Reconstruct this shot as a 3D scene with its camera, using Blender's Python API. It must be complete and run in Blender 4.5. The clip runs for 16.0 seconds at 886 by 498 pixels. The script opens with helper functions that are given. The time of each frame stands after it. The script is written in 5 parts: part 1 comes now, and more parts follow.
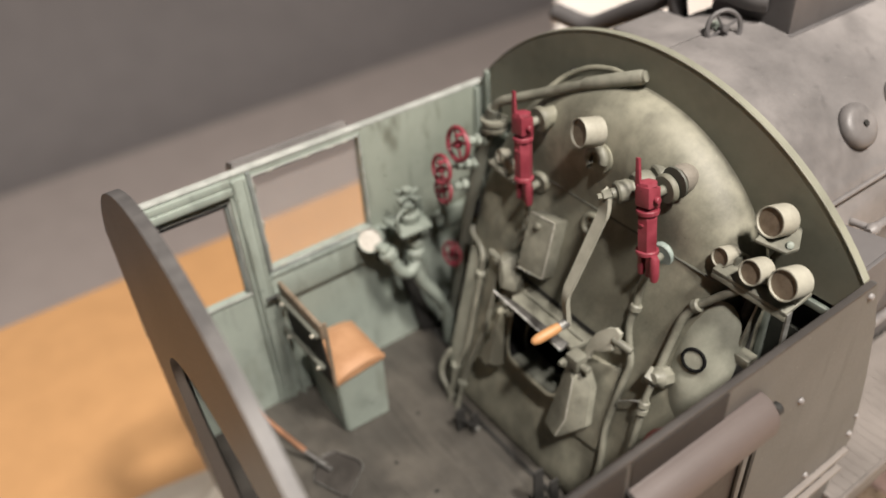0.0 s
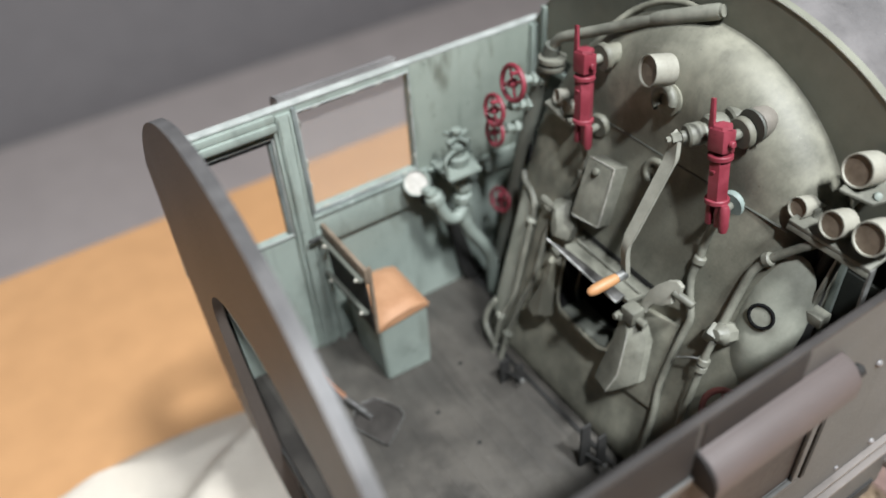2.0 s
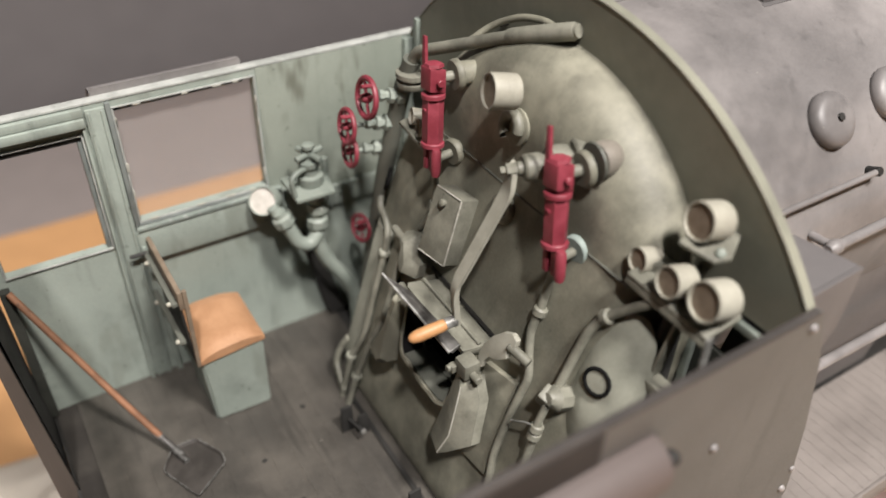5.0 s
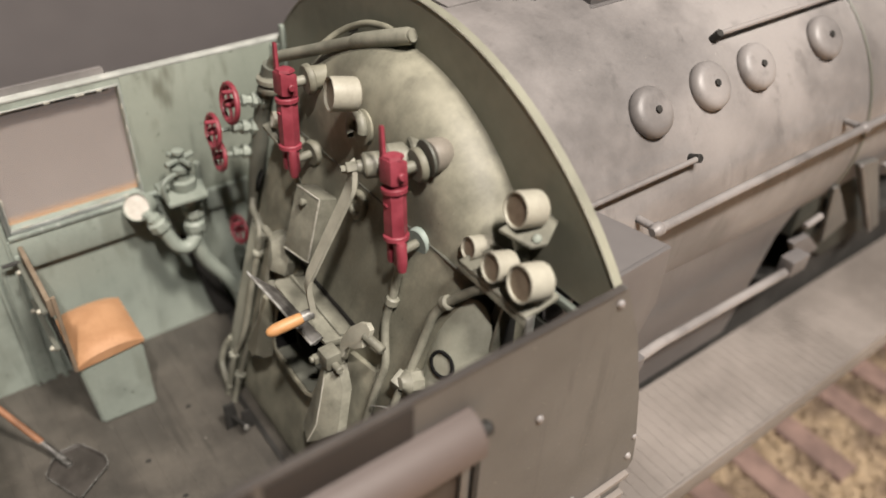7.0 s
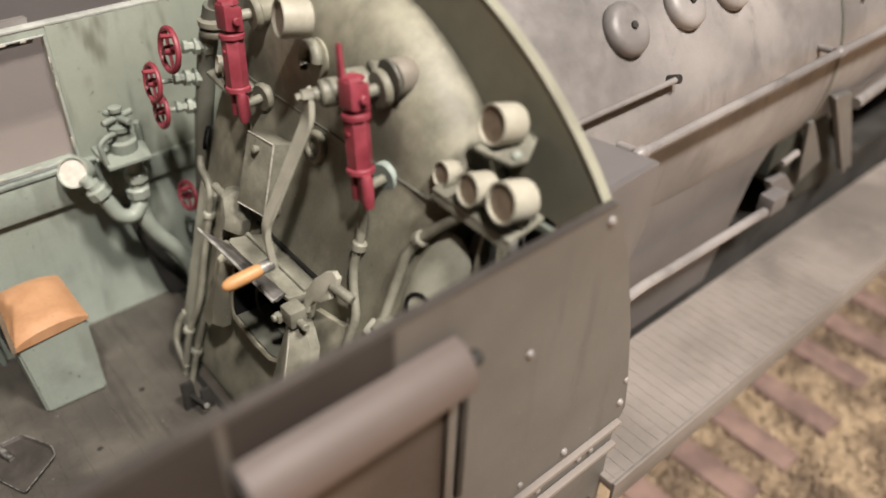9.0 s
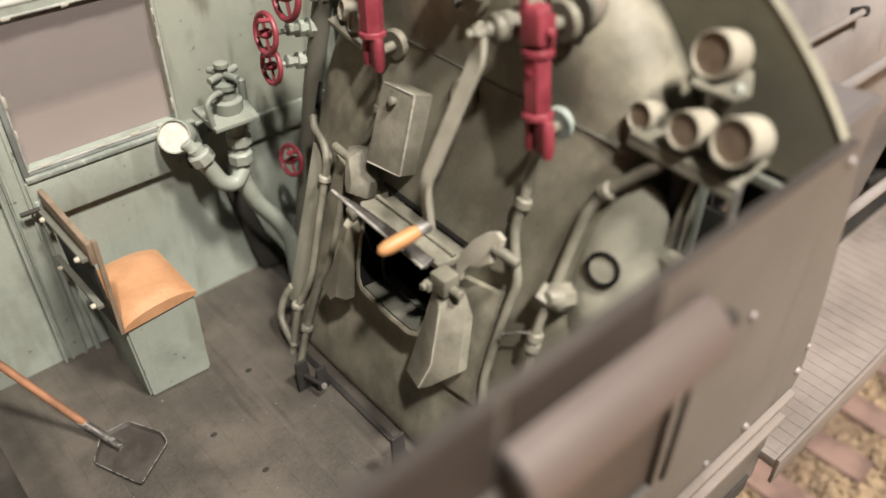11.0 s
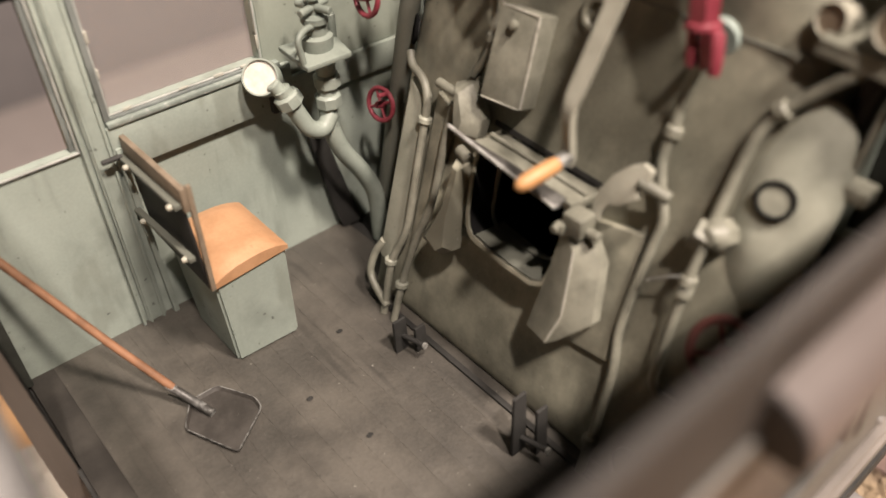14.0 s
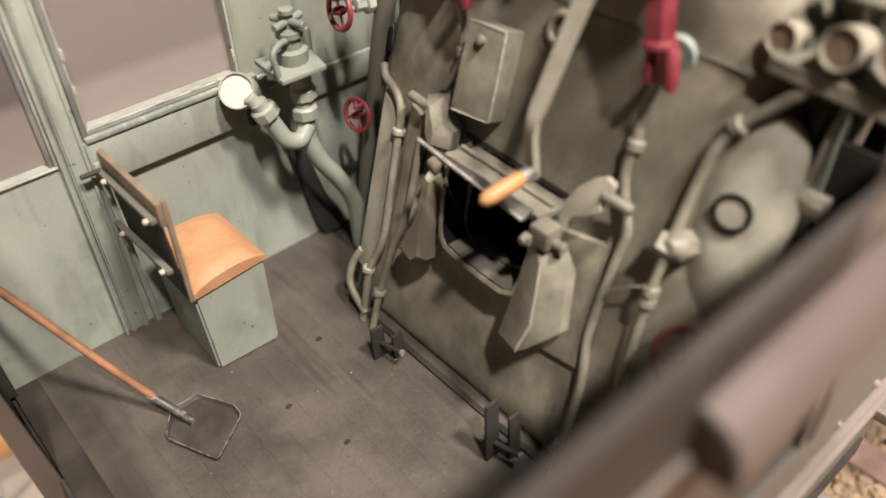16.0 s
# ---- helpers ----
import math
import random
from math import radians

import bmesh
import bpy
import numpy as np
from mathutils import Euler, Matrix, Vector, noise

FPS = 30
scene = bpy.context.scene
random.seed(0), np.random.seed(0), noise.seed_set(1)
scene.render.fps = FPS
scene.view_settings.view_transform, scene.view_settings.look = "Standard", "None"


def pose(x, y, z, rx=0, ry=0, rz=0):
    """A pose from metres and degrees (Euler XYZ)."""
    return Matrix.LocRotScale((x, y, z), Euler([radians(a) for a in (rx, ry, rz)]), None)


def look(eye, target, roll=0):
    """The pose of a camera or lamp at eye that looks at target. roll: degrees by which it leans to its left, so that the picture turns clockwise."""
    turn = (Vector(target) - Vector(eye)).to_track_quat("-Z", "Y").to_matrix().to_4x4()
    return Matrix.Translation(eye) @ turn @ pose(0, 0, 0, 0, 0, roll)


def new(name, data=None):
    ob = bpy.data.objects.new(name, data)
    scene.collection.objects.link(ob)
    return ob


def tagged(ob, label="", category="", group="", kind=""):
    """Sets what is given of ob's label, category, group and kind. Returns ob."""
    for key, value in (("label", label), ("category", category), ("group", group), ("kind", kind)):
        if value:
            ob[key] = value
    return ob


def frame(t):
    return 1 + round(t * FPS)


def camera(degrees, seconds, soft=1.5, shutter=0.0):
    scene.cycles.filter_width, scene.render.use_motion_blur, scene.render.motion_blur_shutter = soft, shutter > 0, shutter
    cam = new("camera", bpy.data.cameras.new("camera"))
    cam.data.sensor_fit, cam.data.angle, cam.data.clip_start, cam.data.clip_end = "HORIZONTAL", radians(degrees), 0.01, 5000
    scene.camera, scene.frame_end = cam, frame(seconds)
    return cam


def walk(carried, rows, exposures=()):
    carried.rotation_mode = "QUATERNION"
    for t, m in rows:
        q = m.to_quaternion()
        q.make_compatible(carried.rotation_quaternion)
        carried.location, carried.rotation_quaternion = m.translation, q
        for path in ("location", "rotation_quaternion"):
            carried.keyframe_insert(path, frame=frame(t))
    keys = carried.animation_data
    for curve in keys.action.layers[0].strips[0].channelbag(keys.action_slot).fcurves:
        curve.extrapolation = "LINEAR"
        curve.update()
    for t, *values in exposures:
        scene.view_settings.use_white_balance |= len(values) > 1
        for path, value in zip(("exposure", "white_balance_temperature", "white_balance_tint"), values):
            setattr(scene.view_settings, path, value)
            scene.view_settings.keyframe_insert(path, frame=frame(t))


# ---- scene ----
S = 1 / 35  # the model's scale: places below are in metres of the full-size engine
cam = camera(58.2, 16.0, 1.7)
PATH = [
    (0, (-3.033, -3.984, 4.308), (-2.155, -2.66, 3.093), -3.8),
    (0.5, (-3.074, -3.803, 4.118), (-2.244, -2.454, 2.898), -4.2),
    (1, (-3.09, -3.719, 3.976), (-2.31, -2.387, 2.704), -4.9),
    (1.5, (-3.096, -3.751, 4.064), (-2.334, -2.44, 2.76), -4.8),
    (2, (-3.063, -3.803, 4.15), (-2.292, -2.497, 2.847), -4.1),
    (2.5, (-3.021, -3.745, 3.993), (-2.231, -2.429, 2.711), -1.4),
    (3, (-2.943, -3.839, 3.95), (-2.14, -2.514, 2.685), 1.9),
    (3.5, (-2.785, -3.965, 3.901), (-1.984, -2.625, 2.65), 2.7),
    (4, (-2.685, -3.917, 3.953), (-1.882, -2.573, 2.709), 2.4),
    (4.5, (-2.471, -3.944, 3.939), (-1.655, -2.605, 2.698), 2.0),
    (5, (-2.244, -3.848, 3.802), (-1.382, -2.537, 2.562), 2.2),
    (5.2, (-2.192, -3.839, 3.802), (-1.309, -2.541, 2.563), 2.5),
    (7.3, (-1.987, -4.287, 3.982), (-1.002, -3.065, 2.742), 2.9),
    (7.5, (-1.993, -4.308, 4.04), (-1.003, -3.093, 2.798), 2.8),
    (8, (-1.925, -4.303, 3.81), (-0.899, -3.106, 2.578), 3.1),
    (8.2, (-1.849, -4.298, 3.636), (-0.804, -3.105, 2.417), 3.1),
    (10.3, (-2.31, -3.785, 3.35), (-1.232, -2.638, 2.117), 1.9),
    (10.5, (-2.294, -3.739, 3.251), (-1.226, -2.59, 2.011), 1.6),
    (11, (-2.357, -3.56, 3.194), (-1.31, -2.406, 1.94), 1.0),
    (11.5, (-2.382, -3.46, 3.126), (-1.351, -2.304, 1.861), 0.4),
    (12, (-2.364, -3.389, 2.998), (-1.355, -2.223, 1.725), -0.3),
    (12.5, (-2.409, -3.299, 2.898), (-1.41, -2.136, 1.613), -0.6),
    (13, (-2.4, -3.267, 2.969), (-1.404, -2.11, 1.678), -0.9),
    (13.5, (-2.504, -3.202, 2.953), (-1.512, -2.045, 1.658), -1.0),
    (14, (-2.575, -3.165, 2.877), (-1.582, -2.006, 1.584), -0.9),
    (14.5, (-2.434, -3.312, 2.97), (-1.446, -2.148, 1.679), -1.3),
    (15, (-2.338, -3.329, 2.967), (-1.342, -2.172, 1.674), -1.4),
    (15.5, (-2.397, -3.279, 2.948), (-1.398, -2.128, 1.653), -1.2),
    (16, (-2.503, -3.243, 2.962), (-1.51, -2.093, 1.662), -1.3),
]
walk(cam, [(t, look(Vector(eye) * S, Vector(target) * S, roll)) for t, eye, target, roll in PATH],
     [(0, -0.06, 6650, 12), (1.2, 0.02, 5800, 8), (3.0, 0.03, 5650, 7), (4.5, -0.03, 6050, 13), (5.2, -0.05, 6450, 13), (7.5, -0.03, 6750, 13), (10.5, 0.2, 6800, 13), (12.0, 0.28, 7200, 17), (16, 0.28, 7200, 18)])
cam.data.dof.use_dof, cam.data.dof.focus_distance, cam.data.dof.aperture_fstop = True, 3.75 * S, 14.5

# world: a closed room lit by two ceiling panels; a little daylight tone for the rest
world = bpy.data.worlds.new("room_world")
scene.world = world
world.use_nodes = True
world.node_tree.nodes["Background"].inputs[0].default_value = (0.75, 0.8, 0.9, 1)
world.node_tree.nodes["Background"].inputs[1].default_value = 0.035


def panel_light(name, eye, target, size, watts, colour):
    data = bpy.data.lights.new(name, "AREA")
    data.shape, data.size, data.size_y, data.energy, data.color = "RECTANGLE", size[0], size[1], watts, colour
    ob = new(name, data)
    ob.matrix_basis = look(eye, target)
    return ob


panel_light("ceiling_panel_light", (0.07, -0.56, 1.02), (-0.03, -0.04, 0.03), (0.12, 0.11), 20.5, (1.0, 0.94, 0.86))
panel_light("ceiling_panel_light", (-0.23, -0.57, 1.0), (-0.05, -0.04, 0.03), (0.045, 0.07), 12.5, (1.0, 0.94, 0.88))

# ---- materials ----


def shade(name, a, b, rough=0.6, metal=0.0, big=2.0, fine=70.0, streak=0.0, spots=0.0, bump=0.08, spot_col=(0.02, 0.02, 0.018), low=0.36, high=0.66, grain=0.1, worn=0.0, worn_col=(0.45, 0.46, 0.44), smudge=0.0, chips=0.0, specks=0.0, spec=0.5, runs=0.0, along=(1, 1, 0.14)):
    """Painted or bare surface: two tones in broad patches, fine grain, optional streaks, dirt spots and worn edges. Sizes in full-size metres."""
    m = bpy.data.materials.new(name)
    m.use_nodes = True
    nt = m.node_tree
    N, Lk = nt.nodes, nt.links
    bsdf = N["Principled BSDF"]
    geo = N.new("ShaderNodeNewGeometry")
    sc = N.new("ShaderNodeVectorMath")
    sc.operation = "SCALE"
    sc.inputs["Scale"].default_value = 1 / S
    Lk.new(geo.outputs["Position"], sc.inputs[0])
    pos = sc.outputs[0]

    def noise_tex(scale, detail=5, vec=pos):
        n = N.new("ShaderNodeTexNoise")
        n.inputs["Scale"].default_value, n.inputs["Detail"].default_value = scale, detail
        n.inputs["Roughness"].default_value = 0.6
        Lk.new(vec, n.inputs["Vector"])
        return n.outputs["Fac"]

    def ramp(fac, lo, hi):
        r = N.new("ShaderNodeMapRange")
        r.interpolation_type = "SMOOTHSTEP"
        r.inputs["From Min"].default_value, r.inputs["From Max"].default_value = lo, hi
        Lk.new(fac, r.inputs["Value"])
        return r.outputs["Result"]

    def mix(fac, c1, c2, kind="MIX"):
        x = N.new("ShaderNodeMix")
        x.data_type, x.blend_type = "RGBA", kind
        for val, sock in ((fac, x.inputs["Factor"]), (c1, x.inputs["A"]), (c2, x.inputs["B"])):
            if isinstance(val, bpy.types.NodeSocket):
                Lk.new(val, sock)
            elif isinstance(val, (int, float)):
                sock.default_value = val
            else:
                sock.default_value = (*val, 1)
        return x.outputs["Result"]

    col = mix(ramp(noise_tex(big), low, high), a, b)
    f = noise_tex(fine, 8)
    col = mix(grain, col, mix(ramp(f, 0.3, 0.7), [v * 0.6 for v in a], [min(1, v * 1.35) for v in b]))
    if streak:
        st = N.new("ShaderNodeVectorMath")
        st.operation = "MULTIPLY"
        st.inputs[1].default_value = along
        Lk.new(pos, st.inputs[0])
        s = ramp(noise_tex(9, 4, st.outputs[0]), 0.56, 0.75)
        k = N.new("ShaderNodeMath")
        k.operation = "MULTIPLY"
        k.inputs[1].default_value = streak
        Lk.new(s, k.inputs[0])
        col = mix(k.outputs[0], col, [v * 0.38 for v in a])
    if runs:
        st = N.new("ShaderNodeVectorMath")
        st.operation = "MULTIPLY"
        st.inputs[1].default_value = (1, 1, 0.3)
        Lk.new(pos, st.inputs[0])
        k = N.new("ShaderNodeMath")
        k.operation = "MULTIPLY"
        k.inputs[1].default_value = runs
        Lk.new(ramp(noise_tex(4.6, 3, st.outputs[0]), 0.55, 0.68), k.inputs[0])
        col = mix(k.outputs[0], col, [a[0] * 0.5, a[1] * 0.45, a[2] * 0.4])
    if smudge:
        k = N.new("ShaderNodeMath")
        k.operation = "MULTIPLY"
        k.inputs[1].default_value = smudge
        Lk.new(ramp(noise_tex(1.5, 4), 0.5, 0.7), k.inputs[0])
        col = mix(k.outputs[0], col, [v * 0.45 for v in a])
    if spots:
        k = N.new("ShaderNodeMath")
        k.operation = "MULTIPLY"
        k.inputs[1].default_value = spots
        Lk.new(ramp(noise_tex(24, 2), 0.69, 0.74), k.inputs[0])
        col = mix(k.outputs[0], col, spot_col)
    if specks:
        k = N.new("ShaderNodeMath")
        k.operation = "MULTIPLY"
        k.inputs[1].default_value = specks
        Lk.new(ramp(noise_tex(42, 2), 0.73, 0.76), k.inputs[0])
        col = mix(k.outputs[0], col, (0.36, 0.35, 0.31))
    if chips:
        k = N.new("ShaderNodeMath")
        k.operation = "MULTIPLY"
        k.inputs[1].default_value = chips
        Lk.new(ramp(noise_tex(24, 6), 0.57, 0.61), k.inputs[0])
        col = mix(k.outputs[0], col, worn_col)
    if worn:
        e = N.new("ShaderNodeMath")
        e.operation = "MULTIPLY"
        Lk.new(ramp(geo.outputs["Pointiness"], 0.53, 0.6), e.inputs[0])
        Lk.new(ramp(noise_tex(18, 4), 0.4, 0.6), e.inputs[1])
        k = N.new("ShaderNodeMath")
        k.operation = "MULTIPLY"
        k.inputs[1].default_value = worn
        Lk.new(e.outputs[0], k.inputs[0])
        col = mix(k.outputs[0], col, worn_col)
    Lk.new(col, bsdf.inputs["Base Color"])
    r = N.new("ShaderNodeMapRange")
    r.inputs["To Min"].default_value, r.inputs["To Max"].default_value = rough - 0.1, min(1, rough + 0.14)
    Lk.new(f, r.inputs["Value"])
    Lk.new(r.outputs["Result"], bsdf.inputs["Roughness"])
    bsdf.inputs["Metallic"].default_value = metal
    bsdf.inputs["Specular IOR Level"].default_value = spec
    if bump:
        bp = N.new("ShaderNodeBump")
        bp.inputs["Strength"].default_value, bp.inputs["Distance"].default_value = bump, 0.02 * S
        Lk.new(noise_tex(fine * 0.6, 8), bp.inputs["Height"])
        Lk.new(bp.outputs["Normal"], bsdf.inputs["Normal"])
    return m


GREEN = shade("grey_green_cab_paint", (0.215, 0.25, 0.22), (0.325, 0.368, 0.325), 0.55, big=0.8, streak=0.35, spots=0.6, bump=0.04, grain=0.08, smudge=0.55, low=0.32, high=0.68, runs=0.3)
GREEN_UPPER = shade("streaked_olive_green_panel_paint", (0.185, 0.212, 0.178), (0.275, 0.305, 0.26), 0.55, big=0.9, streak=0.35, spots=0.5, bump=0.04, grain=0.05, smudge=0.3, low=0.3, high=0.7, runs=0.75)
CHIPPED = shade("chipped_frame_paint", (0.15, 0.175, 0.158), (0.24, 0.275, 0.245), 0.5, big=6, bump=0.05, grain=0.15, spots=0.8, chips=0.5, worn_col=(0.42, 0.44, 0.42))
FRONT = shade("olive_front_sheet_paint", (0.155, 0.157, 0.122), (0.25, 0.252, 0.198), 0.55, big=1.2, spots=0.1, bump=0.03, grain=0.04, smudge=0.4, low=0.3, high=0.7)
GREEN_LIGHT = shade("light_green_fitting_paint", (0.19, 0.22, 0.192), (0.265, 0.298, 0.26), 0.5, big=4, spots=0.25, bump=0.04, grain=0.06, smudge=0.3)
# Darker valve green: the injector's shade is put into the colour.
GREEN_SHADED = shade("shade_darkened_valve_green", (0.125, 0.147, 0.127), (0.195, 0.222, 0.192), 0.55, big=5, spots=0.3, bump=0.05, grain=0.08)
OLIVE = shade("sooty_olive_boiler_paint", (0.118, 0.117, 0.09), (0.28, 0.273, 0.212), 0.56, big=1.6, streak=0.3, spots=0.3, bump=0.04, grain=0.08, smudge=0.7, low=0.38, high=0.63, specks=0.4)
PALE = shade("pale_rubbed_olive_paint", (0.25, 0.247, 0.203), (0.33, 0.325, 0.272), 0.5, big=5, spots=0.15, bump=0.04, grain=0.06, smudge=0.2)
BULGE = shade("faded_green_olive_paint", (0.19, 0.197, 0.16), (0.31, 0.315, 0.26), 0.55, big=3, spots=0.2, bump=0.03, grain=0.06, smudge=0.45)
OLIVE_LIGHT = shade("faded_olive_fitting_paint", (0.118, 0.118, 0.094), (0.225, 0.224, 0.182), 0.5, big=4.5, spots=0.35, bump=0.05, grain=0.1, smudge=0.5, streak=0.2)
WORN = shade("rubbed_light_edge_paint", (0.3, 0.3, 0.26), (0.42, 0.41, 0.36), 0.5, big=12, chips=0.5, worn_col=(0.16, 0.16, 0.13))
DARK_OLIVE = shade("dark_olive_sheet_paint", (0.085, 0.09, 0.075), (0.125, 0.13, 0.108), 0.55, big=1.5, spots=0.2)
# Darker copy of GREY: the near side's shade is put into its colour.
GREY_SIDE_SHADED = shade("shade_darkened_cab_side_grey", (0.06, 0.059, 0.055), (0.104, 0.102, 0.096), 0.45, big=0.8, spots=0.08, bump=0.02, grain=0.04, low=0.3, high=0.7, streak=0.35, specks=0.3)
GREY = shade("weathered_grey_loco_paint", (0.115, 0.109, 0.107), (0.25, 0.236, 0.229), 0.45, big=0.9, streak=0.35, spots=0.15, bump=0.03, grain=0.06, low=0.32, high=0.68, smudge=0.45, specks=0.3)
GREY_REAR = shade("brown_grey_rear_sheet_paint", (0.055, 0.047, 0.041), (0.077, 0.066, 0.058), 0.5, big=0.9, streak=0.12, bump=0.03, grain=0.04)
# Board colour darkened for the shade behind the rear sheet.
FLOOR_SHADED = shade("shade_darkened_floor_board", (0.02, 0.018, 0.016), (0.042, 0.038, 0.033), 0.65, big=2.5, spots=0.3, bump=0.1, spec=0.25)
GREY_TAN = shade("dusty_tan_grey_hood_paint", (0.076, 0.061, 0.056), (0.106, 0.086, 0.08), 0.6, big=0.9, spots=0.1, bump=0.02, grain=0.03, low=0.28, high=0.72)
GREY_MID = shade("dull_grey_firebox_paint", (0.082, 0.078, 0.078), (0.125, 0.118, 0.117), 0.5, big=0.7, streak=0.2, spots=0.1, bump=0.02, grain=0.04)
RIM = shade("grimy_brown_rim_paint", (0.03, 0.027, 0.025), (0.064, 0.057, 0.053), 0.6, big=0.9, bump=0.02, grain=0.05, low=0.35, high=0.65)
# Near black; stands in for shade round the near window hood.
HOOD_SHADE = shade("hood_shade_black", (0.014, 0.012, 0.011), (0.022, 0.019, 0.017), 0.75, big=2, bump=0.02)
EDGE = shade("rubbed_pale_sheet_edge", (0.27, 0.285, 0.265), (0.40, 0.415, 0.39), 0.5, big=7, spots=0.5, bump=0.05, grain=0.12)
STILE = shade("dull_grey_window_stile_paint", (0.12, 0.135, 0.128), (0.18, 0.2, 0.19), 0.55, big=5, spots=0.5, bump=0.04, grain=0.08, smudge=0.3)
# Near-black green that stands in for shade in corners and gaps.
SHADE_DARK = shade("shade_dark_green_sheet_paint", (0.022, 0.024, 0.02), (0.05, 0.052, 0.044), 0.7, big=2.5, spots=0.3, bump=0.04, spec=0.25)
REAR_EDGE = shade("lit_grey_rear_sheet_edge", (0.07, 0.067, 0.066), (0.11, 0.106, 0.103), 0.5, big=6, spots=0.3, bump=0.03)
GREY_DARK = shade("dark_grey_board_paint", (0.125, 0.111, 0.1), (0.205, 0.184, 0.168), 0.5, big=1.1, spots=0.15, smudge=0.3, bump=0.03, grain=0.05)
SHUTTER = shade("brown_window_wood", (0.03, 0.023, 0.019), (0.05, 0.039, 0.033), 0.55, big=2, fine=40)
BOSS = shade("dusty_pinkish_olive_paint", (0.17, 0.155, 0.13), (0.215, 0.195, 0.165), 0.5, big=5, spots=0.15)
# Black metal; also the stand-in for shade behind pipe and rear sheet.
DARK = shade("sooty_black_metal_and_shade", (0.016, 0.016, 0.015), (0.034, 0.033, 0.031), 0.65, big=4, spec=0.25)
FIRE = shade("black_firebox_surface", (0.006, 0.006, 0.006), (0.010, 0.010, 0.010), 0.95, big=4, spec=0.05)
STEEL = shade("dull_worn_steel", (0.11, 0.11, 0.102), (0.2, 0.196, 0.182), 0.45, metal=0.3, big=6, worn=0.4)
STEEL_DARK = shade("dark_worn_blade_steel", (0.038, 0.036, 0.033), (0.07, 0.066, 0.061), 0.45, metal=0.2, big=6, worn=0.5)
BLADE = shade("sooty_brown_blade_steel", (0.026, 0.023, 0.02), (0.05, 0.045, 0.04), 0.5, metal=0.1, big=7, specks=0.4)
RED_DARK = shade("dull_red_handwheel_paint", (0.065, 0.018, 0.015), (0.10, 0.028, 0.023), 0.75, big=8, spots=0.4)
RED = shade("crimson_handwheel_paint", (0.175, 0.022, 0.034), (0.25, 0.042, 0.06), 0.5, big=8, spots=0.3, spot_col=(0.06, 0.012, 0.015), bump=0.04, grain=0.08, smudge=0.25)
FLOOR = shade("dark_worn_floor_boards", (0.038, 0.035, 0.03), (0.086, 0.078, 0.066), 0.55, big=1.7, spots=0.5, bump=0.2, grain=0.16, smudge=0.75, specks=0.5, streak=0.5, along=(1, 0.09, 1), low=0.36, high=0.66)
TAN = shade("tan_seat_leather", (0.31, 0.165, 0.083), (0.39, 0.218, 0.116), 0.55, big=6, spots=0.3, spot_col=(0.2, 0.09, 0.04))
WOOD = shade("orange_wood_handle", (0.34, 0.16, 0.06), (0.45, 0.235, 0.1), 0.5, big=9)
HANDLE = shade("brown_shovel_wood", (0.15, 0.072, 0.038), (0.25, 0.122, 0.066), 0.65, big=7, spots=0.5)
POST = shade("dull_brown_post_wood", (0.15, 0.115, 0.08), (0.21, 0.165, 0.12), 0.6, big=7, spots=0.3)
CREAM = shade("cream_gauge_paint", (0.29, 0.28, 0.23), (0.36, 0.35, 0.29), 0.5, big=6, spots=0.3, spot_col=(0.14, 0.13, 0.1), bump=0.04)
DIAL = shade("brown_gauge_dial", (0.18, 0.14, 0.10), (0.24, 0.195, 0.145), 0.4, big=20)
WHITE = shade("white_gauge_dial", (0.44, 0.42, 0.375), (0.53, 0.51, 0.465), 0.4, big=20, bump=0.02)
GLASS_GREEN = shade("pale_green_valve_cap", (0.2, 0.245, 0.222), (0.27, 0.32, 0.295), 0.6, big=12)
TABLE = shade("orange_brown_table_top", (0.47, 0.262, 0.118), (0.50, 0.282, 0.128), 0.45, big=0.12, fine=3, bump=0.02)
CLOTH = shade("white_cotton_cloth", (0.48, 0.435, 0.365), (0.6, 0.55, 0.47), 0.9, big=0.8, fine=60, bump=0.3)
BALLAST = shade("yellow_tan_ballast_stone", (0.11, 0.077, 0.052), (0.3, 0.228, 0.148), 0.85, big=2.5, fine=20, spots=0.5, spot_col=(0.07, 0.05, 0.03), smudge=0.5)
SLEEPER = shade("brown_wooden_sleeper", (0.10, 0.065, 0.055), (0.19, 0.125, 0.105), 0.8, big=3, fine=30)
RUST = shade("rusty_rail_steel", (0.16, 0.075, 0.05), (0.25, 0.13, 0.09), 0.7, big=4, fine=30)
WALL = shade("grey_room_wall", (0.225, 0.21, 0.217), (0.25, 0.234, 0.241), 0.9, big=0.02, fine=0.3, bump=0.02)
COVE = shade("grey_room_cove", (0.28, 0.26, 0.26), (0.305, 0.282, 0.28), 0.9, big=0.03, fine=0.5, bump=0.02)
CARPET = shade("pale_pinkish_room_floor", (0.56, 0.495, 0.47), (0.6, 0.535, 0.505), 0.95, big=0.03, fine=0.6, bump=0.05)
# Ceiling and unseen walls are kept dark to lower the bounced light.
CEILING = shade("dark_unseen_ceiling", (0.08, 0.078, 0.076), (0.1, 0.097, 0.095), 0.9, big=0.05, fine=0.5, bump=0.02)
UNSEEN_DARK = shade("dark_unseen_room_wall", (0.05, 0.048, 0.048), (0.06, 0.058, 0.058), 0.9, big=0.02, fine=0.3, bump=0.02)
PAPER = shade("white_card", (0.8, 0.79, 0.76), (0.84, 0.83, 0.8), 0.8, big=0.2, fine=2, bump=0.02)

